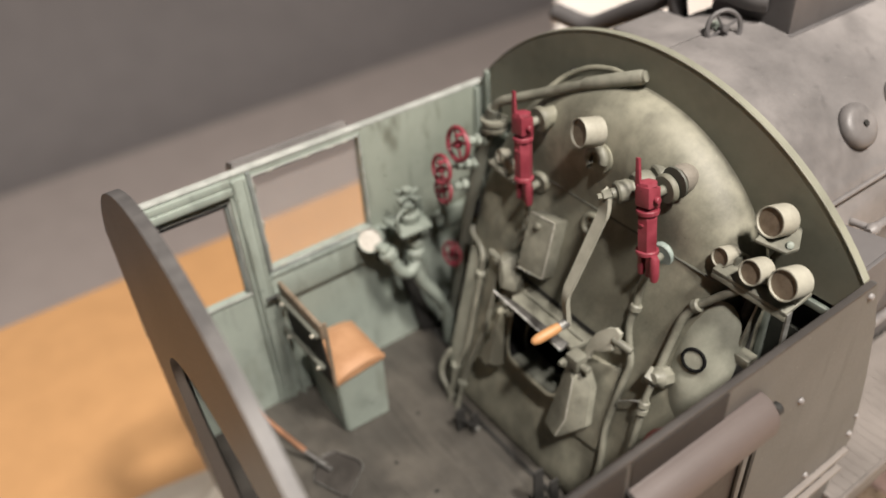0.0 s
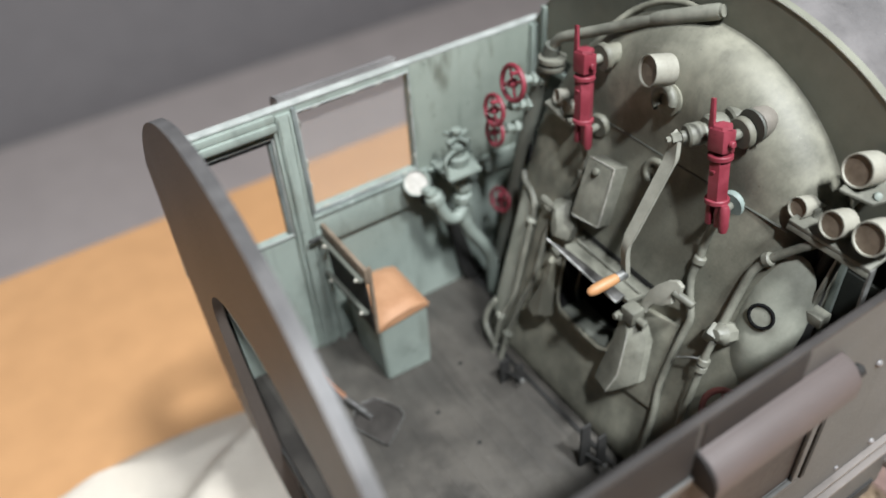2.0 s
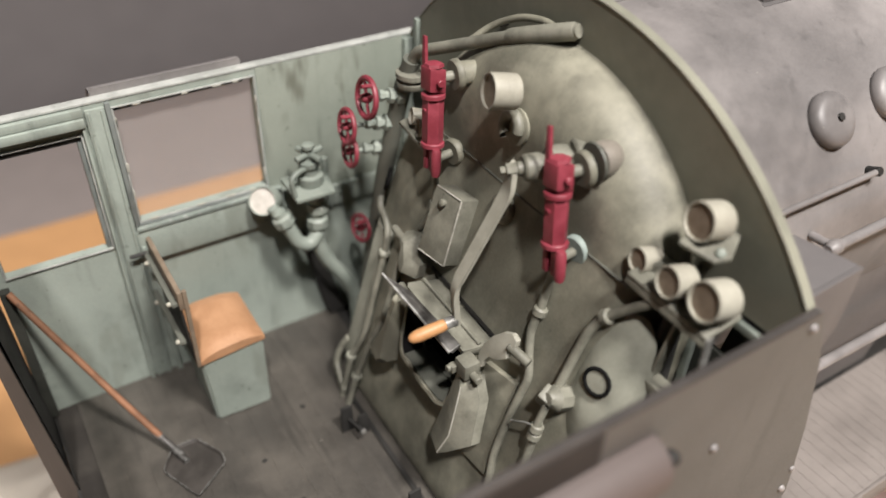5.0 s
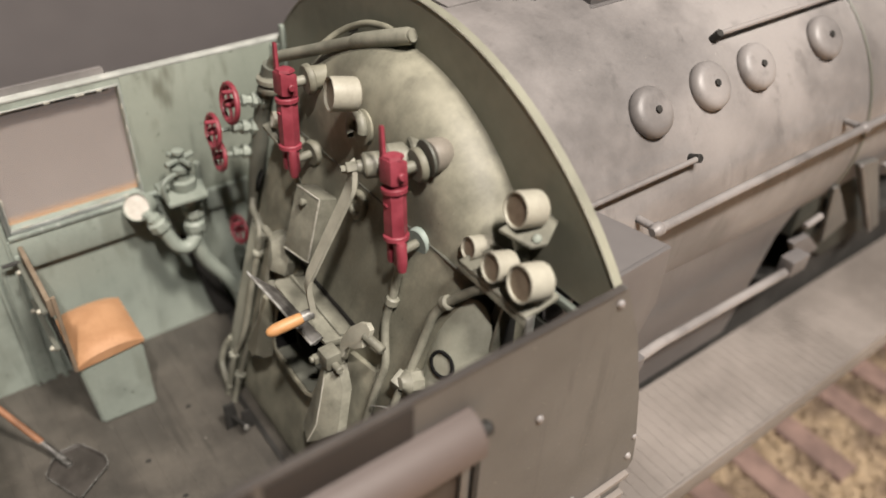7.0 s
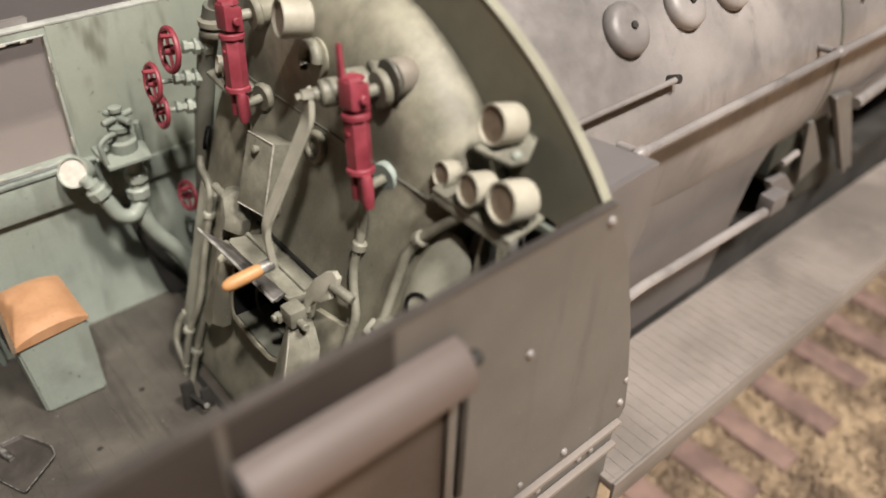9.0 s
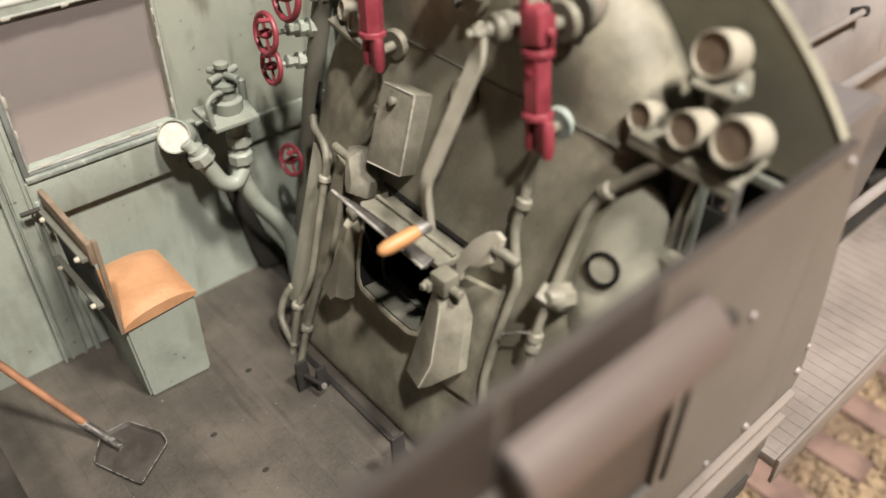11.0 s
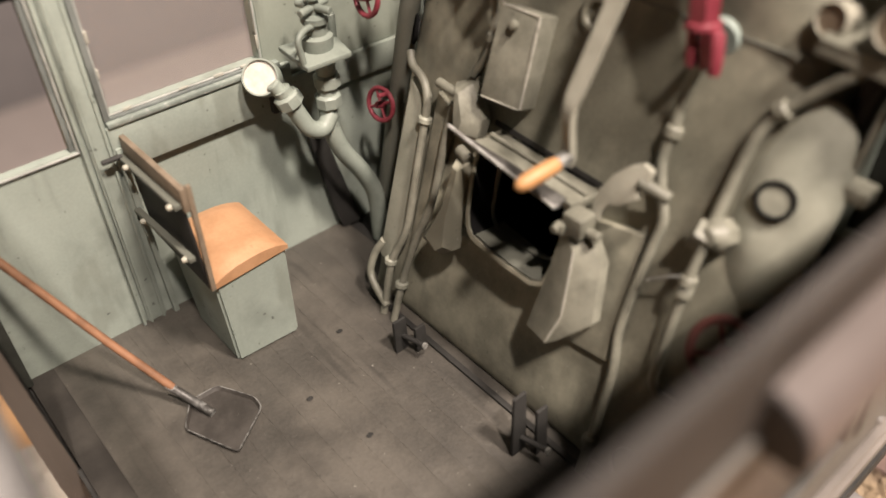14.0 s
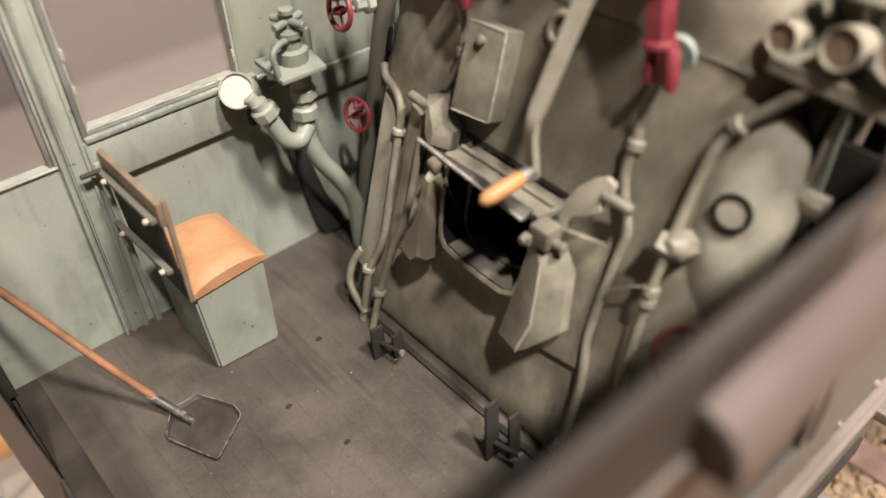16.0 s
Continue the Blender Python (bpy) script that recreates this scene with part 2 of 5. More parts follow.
FILM = bpy.data.materials.new("scuffed_clear_film")
FILM.use_nodes = True
fn = FILM.node_tree.nodes
clear, haze, both = fn.new("ShaderNodeBsdfTransparent"), fn.new("ShaderNodeBsdfTranslucent"), fn.new("ShaderNodeMixShader")
milky, gloss = fn.new("ShaderNodeBsdfDiffuse"), fn.new("ShaderNodeMixShader")
milky.inputs["Color"].default_value = (0.8, 0.74, 0.7, 1)
haze.inputs["Color"].default_value = (0.8, 0.74, 0.7, 1)
gloss.inputs["Fac"].default_value = 0.35
smear, spread = fn.new("ShaderNodeTexNoise"), fn.new("ShaderNodeMapRange")
smear.inputs["Scale"].default_value = 90
spread.inputs["To Min"].default_value, spread.inputs["To Max"].default_value = 0.05, 0.15
fl = FILM.node_tree.links
fl.new(smear.outputs["Fac"], spread.inputs["Value"])
fl.new(spread.outputs["Result"], both.inputs["Fac"])
fl.new(milky.outputs[0], gloss.inputs[1])
fl.new(haze.outputs[0], gloss.inputs[2])
fl.new(clear.outputs[0], both.inputs[1])
fl.new(gloss.outputs[0], both.inputs[2])
fl.new(both.outputs[0], fn["Material Output"].inputs["Surface"])

# ---- building helpers: all shapes in full-size metres, made 1:35 on linking ----
FRAME = {}


def thing(name, base=(0, 0, 0), label="", category="", group="", kind="", turn=None):
    m = Matrix.Translation(base) @ (turn.to_4x4() if turn else Matrix())
    ob = new(name)
    ob.empty_display_size = 0.002
    ob.matrix_basis = Matrix.Translation(Vector(base) * S) @ (turn.to_4x4() if turn else Matrix())
    FRAME[ob.name] = m.inverted()
    return tagged(ob, label, category, group, kind)


def part(name, bm, material, parent=None, label="", local=False, flat=False):
    inv = FRAME.get(parent.name, Matrix()) if parent and not local else Matrix()
    bm.transform(Matrix.Scale(S, 4) @ inv)
    bmesh.ops.recalc_face_normals(bm, faces=bm.faces)
    me = bpy.data.meshes.new(name)
    bm.to_mesh(me)
    bm.free()
    me.materials.append(material)
    if not flat:
        me.shade_smooth()
        me.set_sharp_from_angle(angle=radians(38))
    ob = new(name, me)
    if parent:
        ob.parent = parent
        FRAME[ob.name] = inv
    return tagged(ob, label)


def solid(name, bm, material, label, category, kind="", group=""):
    """A thing of one mesh."""
    return tagged(part(name, bm, material), label, category, group, kind)


def B():
    return bmesh.new()


def merge(bm, t):
    me = bpy.data.meshes.new("t")
    t.to_mesh(me)
    t.free()
    bm.from_mesh(me)
    bpy.data.meshes.remove(me)
    return bm


def box(bm, lo, hi, bev=0.008, m=None):
    t = bmesh.new()
    lo, hi = Vector(lo), Vector(hi)
    bmesh.ops.create_cube(t, size=1, matrix=Matrix.Translation((lo + hi) / 2) @ Matrix.Diagonal((*(hi - lo), 1)))
    if bev:
        bmesh.ops.bevel(t, geom=t.edges[:], offset=bev, segments=2, affect="EDGES", profile=0.6)
    if m:
        t.transform(m)
    return merge(bm, t)


def frame_of(axis):
    return Vector(axis).normalized().to_track_quat("Z", "Y").to_matrix().to_4x4()


def lathe(bm, prof, at, axis, n=20):
    """prof: (radius, height) pairs along axis from at."""
    m = Matrix.Translation(at) @ frame_of(axis)
    rings = []
    for r, h in prof:
        if r < 1e-5:
            rings.append([bm.verts.new(m @ Vector((0, 0, h)))])
        else:
            rings.append([bm.verts.new(m @ Vector((r * math.cos(6.28318 * i / n), r * math.sin(6.28318 * i / n), h))) for i in range(n)])
    for a, b in zip(rings, rings[1:]):
        for i in range(n):
            j = (i + 1) % n
            q = [a[i % len(a)], a[j % len(a)], b[j % len(b)], b[i % len(b)]]
            q = list(dict.fromkeys(q))
            if len(q) > 2:
                bm.faces.new(q)
    for e in (rings[0], rings[-1]):
        if len(e) > 2:
            bm.faces.new(e)
    return bm


def rod(bm, a, b, r, r2=None, n=14, bev=0.2):
    a, b = Vector(a), Vector(b)
    h, r2 = (b - a).length, r if r2 is None else r2
    c = min(r, r2) * bev
    return lathe(bm, [(r - c, 0), (r, c), (r2, h - c), (r2 - c, h)], a, b - a, n)


def rounded(pts, fillet):
    pts = [Vector(p) for p in pts]
    out = [pts[0]]
    for p, q, s in zip(pts, pts[1:], pts[2:]):
        d = min(fillet, (q - p).length * 0.45, (s - q).length * 0.45)
        a, b = q + (p - q).normalized() * d, q + (s - q).normalized() * d
        out += [a.lerp(q, t).lerp(q.lerp(b, t), t) for t in (0, 0.25, 0.5, 0.75, 1)]
    return out + [pts[-1]]


def pipe(bm, pts, r, fillet=0.06, n=10):
    pts = rounded(pts, fillet) if fillet else [Vector(p) for p in pts]
    side, rings = None, []
    for i, p in enumerate(pts):
        d = (pts[min(i + 1, len(pts) - 1)] - pts[max(i - 1, 0)]).normalized()
        side = (side - d * side.dot(d)).normalized() if side else d.orthogonal().normalized()
        up = d.cross(side)
        rings.append([bm.verts.new(p + r * (side * math.cos(6.28318 * k / n) + up * math.sin(6.28318 * k / n))) for k in range(n)])
    for a, b in zip(rings, rings[1:]):
        for k in range(n):
            bm.faces.new((a[k], a[(k + 1) % n], b[(k + 1) % n], b[k]))
    bm.faces.new(rings[0])
    bm.faces.new(rings[-1])
    return bm


def ring(bm, c, axis, R, r, n=28, k=10, arc=1.0):
    m = Matrix.Translation(c) @ frame_of(axis)
    steps = n if arc == 1.0 else int(n * arc) + 1
    rows = []
    for i in range(steps):
        a = 6.28318 * i / n
        rows.append([bm.verts.new(m @ Vector(((R + r * math.cos(6.28318 * j / k)) * math.cos(a), (R + r * math.cos(6.28318 * j / k)) * math.sin(a), r * math.sin(6.28318 * j / k)))) for j in range(k)])
    pairs = zip(rows, rows[1:] + rows[:1]) if arc == 1.0 else zip(rows, rows[1:])
    for a, b in pairs:
        for j in range(k):
            bm.faces.new((a[j], a[(j + 1) % k], b[(j + 1) % k], b[j]))
    return bm


def slab(bm, pts, off, bev=0.006):
    """A plate: the polygon pts, thickened by the vector off."""
    t = bmesh.new()
    v = [t.verts.new(p) for p in pts]
    w = [t.verts.new(Vector(p) + Vector(off)) for p in pts]
    t.faces.new(v)
    t.faces.new(w[::-1])
    for i in range(len(v)):
        j = (i + 1) % len(v)
        t.faces.new((v[i], v[j], w[j], w[i]))
    bmesh.ops.recalc_face_normals(t, faces=t.faces)
    if bev:
        bmesh.ops.bevel(t, geom=t.edges[:], offset=bev, segments=2, affect="EDGES", profile=0.6)
    return merge(bm, t)


def facet(bm, outline, ridge, depth):
    """A cast piece: outline at the back, ridge points in front joined to it; both lists have the same length."""
    a = [bm.verts.new(p) for p in outline]
    b = [bm.verts.new(Vector(p)) for p in ridge]
    c = [bm.verts.new(Vector(p) + Vector(depth)) for p in outline]
    n = len(a)
    for i in range(n):
        j = (i + 1) % n
        bm.faces.new((a[i], a[j], b[j], b[i]))
        bm.faces.new((c[i], c[j], a[j], a[i]))
    bm.faces.new(b)
    bm.faces.new(c[::-1])
    bmesh.ops.remove_doubles(bm, verts=bm.verts, dist=1e-5)
    return bm


def sheet_strip(bm, ys, lo, hi, x0, x1):
    """An upright plate across the cab between the heights lo(y) and hi(y)."""
    cols = []
    for y in ys:
        a, b = lo(y), hi(y)
        cols.append([[bm.verts.new((x, y, a + (b - a) * k / 6)) for k in range(7)] for x in (x0, x1)])
    for p, q in zip(cols, cols[1:]):
        for s in (0, 1):
            for k in range(6):
                bm.faces.new((p[s][k], q[s][k], q[s][k + 1], p[s][k + 1]))
        bm.faces.new((p[0][6], q[0][6], q[1][6], p[1][6]))
        bm.faces.new((p[0][0], q[0][0], q[1][0], p[1][0]))
    for c in (cols[0], cols[-1]):
        for k in range(6):
            bm.faces.new((c[0][k], c[0][k + 1], c[1][k + 1], c[1][k]))
    return bm


def wall_with_holes(bm, x0, x1, z0, z1, y0, y1, holes):
    xs = sorted({x0, x1, *[h[0] for h in holes], *[h[1] for h in holes]})
    for a, b in zip(xs, xs[1:]):
        z = z0
        for h in sorted((h for h in holes if h[0] <= a and b <= h[1]), key=lambda h: h[2]):
            box(bm, (a, y0, z), (b, y1, h[2]), 0)
            z = h[3]
        box(bm, (a, y0, z), (b, y1, z1), 0)
    bmesh.ops.remove_doubles(bm, verts=bm.verts, dist=1e-5)
    return bm


def arch(y):
    return 1.9 + 0.72 - 1.74 + math.sqrt(max(0.0, 1.74 ** 2 - (y + 1.41) ** 2))


def plate_x(z):
    """The sloping rear face of the boiler."""
    return -0.86 + 0.325 * z if z < 1.74 else -0.2945 + 0.06 * (z - 1.74)


def P(y, z, d=0.0):
    return Vector((plate_x(z) - d, y, z))

# ---- the room and the table ----
TZ = -1.96
solid("table_top", box(B(), (-26, -20, TZ - 0.9), (34, 5.0, TZ), 0.06), TABLE, "orange-brown wooden table top under the model", "table", "structure")
solid("room_floor", box(B(), (-45, -45, -19.2), (45, 50, -19), 0), CARPET, "plain pale floor of the room", "floor", "structure")
# Unseen ceiling, added to close the room; dark so little light bounces.
solid("ceiling", box(B(), (-45, -45, 44), (45, 50, 44.4), 0), CEILING, "unseen ceiling, dark grey to cut bounced light", "ceiling", "structure")
# The three walls out of view are darker than wall_north, against bounced light.
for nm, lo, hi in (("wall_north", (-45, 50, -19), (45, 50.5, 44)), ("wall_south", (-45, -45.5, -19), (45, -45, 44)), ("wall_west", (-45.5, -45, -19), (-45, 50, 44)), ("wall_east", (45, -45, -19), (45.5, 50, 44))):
    solid(nm, box(B(), lo, hi, 0), WALL if nm == "wall_north" else UNSEEN_DARK, "plain grey painted wall of the room", "wall", "structure")

# Added cove: its curve and mid grey imitate the background's soft brightness gradient.
bm = B()
cv = [(50 - 0.02, -19 + 0.02)] + [(50 - 9 * (1 - math.sin(1.5708 * k / 12)), -19 + 9 * (1 - math.cos(1.5708 * k / 12)) + 0.03) for k in range(13)]
vs = [[bm.verts.new((x, y, z)) for y, z in cv] for x in (-44.9, 44.9)]
for k in range(len(cv)):
    q = (k + 1) % len(cv)
    bm.faces.new((vs[0][k], vs[0][q], vs[1][q], vs[1][k]))
for e in vs:
    bm.faces.new(e)
solid("trim", bm, COVE, "curved grey cove added to blend wall and floor", "trim", "structure")

# white cloth in folds under and behind the model
bm = B()
nx, ny = 90, 40
rows = []
for i in range(nx + 1):
    x = -9 + 12.0 * i / nx
    row = []
    for j in range(ny + 1):
        v = j / ny
        edge = 1.35 + 0.12 * noise.noise((x * 0.7, 3, 0)) + 0.25 * min(1, max(0, -2.3 - x)) - 0.35 * min(1.5, max(0, -3.7 - x))
        y = -1.0 + (edge + 1.0) * v
        fold = 0.30 * (0.5 + 0.5 * math.sin(6.5 * y - 1.6 * x + 2.2 * noise.noise((x * 0.5, y * 0.5, 1)))) ** 2 + 0.15 * noise.noise((x * 1.1, y * 1.1, 5))
        row.append(bm.verts.new((x, y, TZ + 0.03 + (0.22 + max(0, fold)) * min(1, 6 * (1 - v) + 0.1))))
    rows.append(row)
for a, b in zip(rows, rows[1:]):
    for j in range(ny):
        bm.faces.new((a[j], b[j], b[j + 1], a[j + 1]))
low = bmesh.ops.extrude_face_region(bm, geom=bm.faces[:])
for v in low["geom"]:
    if isinstance(v, bmesh.types.BMVert):
        v.co.z -= 0.025
solid("cloth", bm, CLOTH, "creased white cotton cloth spread on the table", "cloth")

bm = B()
rows = []
for i in range(61):
    x = 0.5 + 11.0 * i / 60
    row = []
    for j in range(25):
        y = -3.55 - 0.12 * j + 0.12 * noise.noise((x * 0.9, 7, 0)) * (1 - j / 24)
        fold = 0.10 * math.sin(4 * y + 1.1 * x) + 0.12 * noise.noise((x, y, 9))
        row.append(bm.verts.new((x, y, TZ + 0.04 + max(0, 0.12 + fold) * min(1, 0.25 * j + 0.15))))
    rows.append(row)
for a, b in zip(rows, rows[1:]):
    for j in range(24):
        bm.faces.new((a[j], b[j], b[j + 1], a[j + 1]))
low = bmesh.ops.extrude_face_region(bm, geom=bm.faces[:])
for v in low["geom"]:
    if isinstance(v, bmesh.types.BMVert):
        v.co.z -= 0.025
solid("cloth", bm, CLOTH, "creased white cotton cloth beside the track", "cloth")

# white card behind the boiler
solid("white_card", box(B(), (4.45, 4.0, TZ), (13, 4.08, TZ + 2.6), 0.01), PAPER, "white card standing on the table behind the boiler", "card")

# ---- cab sheets ----
YN, YF, TOP = -2.80, 0.0, 1.9
XR = -2.58
solid("floor", box(B(), (-2.475, YN - 0.05, -0.14), (0.3, 0.05, -0.03), 0.004), DARK, "dark steel deck under the cab boards", "floor", "structure")

bm = wall_with_holes(B(), -2.495, 0.04, -0.12, TOP, 0.0, 0.05, [(-2.433, -1.895, 1.035, 1.735), (-1.715, -0.985, 1.15, 1.845)])
wall_far = solid("wall_cab_far", bm, GREEN, "grey-green painted cab side sheet, streaked and chipped", "wall", "structure")
part("sill_band", box(B(), (-1.76, -0.034, 0.885), (-0.84, -0.001, 1.10), 0.012), GREEN, wall_far)
part("sill_ledge", box(B(), (-1.75, -0.044, 1.102), (-0.90, -0.001, 1.126), 0.006), CHIPPED, wall_far, "light chipped ledge")
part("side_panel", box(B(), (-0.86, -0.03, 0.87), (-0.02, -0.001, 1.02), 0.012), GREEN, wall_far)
part("cover_strip", box(B(), (-1.85, -0.022, 0.0), (-1.755, -0.001, 1.87), 0.008), GREEN, wall_far)
part("top_edge", box(B(), (-2.53, -0.004, TOP - 0.008), (0.03, 0.056, TOP + 0.005), 0.003), EDGE, wall_far, "worn light top edge")
part("window_stile", box(B(), (-1.752, -0.024, 1.128), (-1.728, -0.001, 1.888), 0.004), STILE, wall_far, "dull grey window stile")
part("window_rail", box(B(), (-1.726, -0.022, 1.127), (-0.96, -0.001, 1.139), 0.003), STILE, wall_far, "dull grey window rail")
part("door_band", box(B(), (-2.52, -0.03, 1.842), (-1.86, -0.001, 1.888), 0.008), GREEN, wall_far)
part("door_stile", box(B(), (-1.882, -0.034, 0.0), (-1.866, -0.001, 1.79), 0.005), GREEN, wall_far)
part("cover_bead", box(B(), (-1.842, -0.034, 0.0), (-1.83, -0.0225, 1.86), 0.004), GREEN, wall_far)
part("cover_bead", box(B(), (-1.778, -0.034, 0.0), (-1.766, -0.0225, 1.86), 0.004), GREEN, wall_far)
part("glass_channel", box(B(), (-2.431, 0.004, 1.704), (-1.897, 0.046, 1.733), 0.003), DARK, wall_far, "dark glass channel")
part("glass_channel", box(B(), (-1.917, 0.004, 1.037), (-1.897, 0.046, 1.702), 0.003), STILE, wall_far, "dull grey glass channel")
part("upper_panel", box(B(), (-0.965, -0.005, 1.022), (-0.062, -0.001, 1.89), 0.001), GREEN_UPPER, wall_far, "streaked olive green upper panel")
part("corner_angle", box(B(), (-0.06, -0.04, 0.0), (-0.002, -0.001, 1.88), 0.008), GREEN, wall_far)
# Added post; its dark colour stands in for shade in the rear corner.
part("corner_shade_post", box(B(), (-2.493, -0.05, 0.0), (-2.44, -0.001, 0.98), 0.006), SHADE_DARK, wall_far, "dark post added for the corner's shade")
part("drop_bolt", rod(B(), (-1.83, -0.07, 0.98), (-1.74, -0.07, 0.98), 0.012), DARK, wall_far)


def window_frame(wall, x0, x1, z0, z1, y, wide=0.011, mat=EDGE):
    for lo, hi in (((x0 - wide, z0 - wide), (x1 + wide, z0)), ((x0 - wide, z1), (x1 + wide, z1 + wide)), ((x0 - wide, z0), (x0, z1)), ((x1, z0), (x1 + wide, z1))):
        part("window_frame", box(B(), (lo[0], min(y), lo[1]), (hi[0], max(y), hi[1]), 0.006), mat, wall, "chipped light frame strip")


window_frame(wall_far, -2.433, -1.895, 1.035, 1.735, (-0.012, -0.001))
window_frame(wall_far, -1.715, -0.985, 1.15, 1.845, (-0.012, -0.001))
pane = part("pane", box(B(), (-1.72, 0.052, 1.145), (-0.98, 0.055, 1.85), 0), FILM, wall_far, "scuffed clear window film")
pane.visible_shadow = False
part("door_frame", box(B(), (-2.50, -0.045, 1.79), (-1.86, -0.001, 1.84), 0.012), GREEN, wall_far)

# torn bits of film along the glazed window's edges
rnd = random.Random(9)
for k in range(16):
    side = k % 4
    t = rnd.random()
    x = (-1.715 + 0.73 * t) if side < 2 else (-1.715 if side == 2 else -0.985)
    z = (1.15 if side == 0 else 1.845) if side < 2 else 1.16 + 0.67 * t
    w, h = (rnd.uniform(0.03, 0.07), rnd.uniform(0.008, 0.016)) if side < 2 else (rnd.uniform(0.008, 0.016), rnd.uniform(0.03, 0.07))
    part("film_scrap", box(B(), (x - w / 2, -0.016, z - h / 2), (x + w / 2, -0.004, z + h / 2), 0.002), WORN, wall_far)

# hoods over the side windows, outside
def hood(x0, x1, y, out, z0, z1, mat, bolt):
    th = thing("window_hood", ((x0 + x1) / 2, y, z0), "grey sheet-metal rain hood over the cab side window", "hood")
    n = 8
    sec = [(y, z1 + 0.01)] + [(y + out * math.sin(1.5708 * k / n), z0 + 0.05 + (z1 - 0.05 - z0) * math.cos(1.5708 * k / n)) for k in range(n + 1)] + [(y + out, z0), (y, z0)]
    part("hood_shell", slab(B(), [(x0, p[0], p[1]) for p in sec], (x1 - x0, 0, 0), 0.008), mat, th)
    if not bolt:
        return th
    # Added black plate in place of shade on the hood's end.
    part("end_plate", slab(B(), [(x0 - 0.014, p[0], p[1]) for p in sec], (0.012, 0, 0), 0.003), HOOD_SHADE, th, "black end plate for the shaded hood end")
    part("end_bolt", lathe(B(), [(0.03, 0), (0.03, 0.03), (0.015, 0.045), (0, 0.05)], (x1, y + out * 0.6, z0 + 0.1), (1, 0, 0), 12), DARK, th, "dark round bolt")
    return th


hood(-1.80, -1.02, 0.052, 0.13, 1.80, 1.935, GREY, False)
hood(-1.52, -0.73, -2.843, -0.115, 1.59, 1.75, GREY_TAN, True)

# near side sheet, its front edge runs forward as it goes down
YO, YI = -2.842, -2.816
TN = TOP + 0.035
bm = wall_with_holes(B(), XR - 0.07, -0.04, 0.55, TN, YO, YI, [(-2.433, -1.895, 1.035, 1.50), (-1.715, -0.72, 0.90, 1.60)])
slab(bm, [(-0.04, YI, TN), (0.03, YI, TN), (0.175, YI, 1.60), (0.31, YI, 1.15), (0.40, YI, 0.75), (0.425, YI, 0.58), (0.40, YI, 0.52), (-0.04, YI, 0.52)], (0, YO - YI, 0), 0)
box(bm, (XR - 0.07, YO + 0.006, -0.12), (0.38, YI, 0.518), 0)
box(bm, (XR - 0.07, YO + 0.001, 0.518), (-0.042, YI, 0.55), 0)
wall_near = solid("wall_cab_near", bm, GREY_SIDE_SHADED, "grey weathered cab side sheet seen from outside", "wall", "structure")
part("lining", box(B(), (XR + 0.01, YI + 0.001, 0.0), (-0.06, YI + 0.006, 0.70), 0), GREEN, wall_near, "green painted inside face")
part("top_edge", box(B(), (XR, YO - 0.004, TN - 0.012), (0.016, YI + 0.003, TN + 0.006), 0.004), RIM, wall_near, "grimy brown top rim")
part("window_shutter", box(B(), (-1.713, YO + 0.004, 0.902), (-0.722, YI - 0.004, 1.598), 0.002), SHUTTER, wall_near, "brown wooden sliding shutter")
# Black strip and two plates are added where the sheet lies in shade.
part("hood_shade_strip", box(B(), (-1.52, YO - 0.006, 1.76), (-0.98, YO - 0.001, 1.918), 0.002), HOOD_SHADE, wall_near, "black strip for the shade above the hood")
part("shade_plate", box(B(), (-1.89, YO - 0.006, 0.9), (-1.76, YO - 0.001, 1.60), 0.002), HOOD_SHADE, wall_near, "black plate for the shade beside the window")
part("shade_plate", box(B(), (-2.5, YO - 0.006, 1.605), (-1.546, YO - 0.001, 1.918), 0.002), HOOD_SHADE, wall_near, "black plate for the shade behind the hood")
window_frame(wall_near, -1.715, -0.76, 0.90, 1.58, (YO - 0.02, YO - 0.001), 0.04, GREY_SIDE_SHADED)
part("runner_post", box(B(), (-0.70, YO - 0.022, 0.88), (-0.67, YO - 0.001, 1.60), 0.005), DARK, wall_near, "dark runner")
for x, z in ((0.0, 1.87), (-0.355, 1.43), (0.36, 0.66), (-0.02, 0.60)):
    part("rivet", lathe(B(), [(0.02, 0), (0.018, 0.01), (0.01, 0.018), (0, 0.02)], (x, YO, z), (0, -1, 0), 10), GREY, wall_near, "light worn rivet head")
for z in (0.50, 0.34):
    part("lower_strip", box(B(), (-2.4, YO - 0.03, z), (0.38, YO + 0.005, z + 0.03), 0.006), GREY_DARK, wall_near, "light edged strip")
for x, z in ((0.372, 0.80), (0.20, 0.435), (-0.3, 0.60)):
    part("rivet", lathe(B(), [(0.016, 0), (0.014, 0.01), (0, 0.016)], (x, YO, z), (0, -1, 0), 8), GREY, wall_near)
for k in range(5):
    part("rivet", lathe(B(), [(0.018, 0), (0.016, 0.01), (0, 0.018)], (-1.0 + 0.28 * k, YO + 0.006, 0.43), (0, -1, 0), 8), GREY, wall_near)

# front sheet with the arched top and two look-out openings
ys = [YN + (YF - YN) * k / 64 for k in range(65)]
bm = sheet_strip(B(), ys, lambda y: 1.72, arch, 0.0, 0.04)
box(bm, (0.0, -2.78, 0.0), (0.04, -2.30, 1.0), 0)
box(bm, (0.0, YN + 0.001, 1.0), (0.04, -2.735, 1.72), 0)
wall_front = solid("wall_cab_front", bm, FRONT, "olive cab front sheet with an arched top", "wall", "structure")
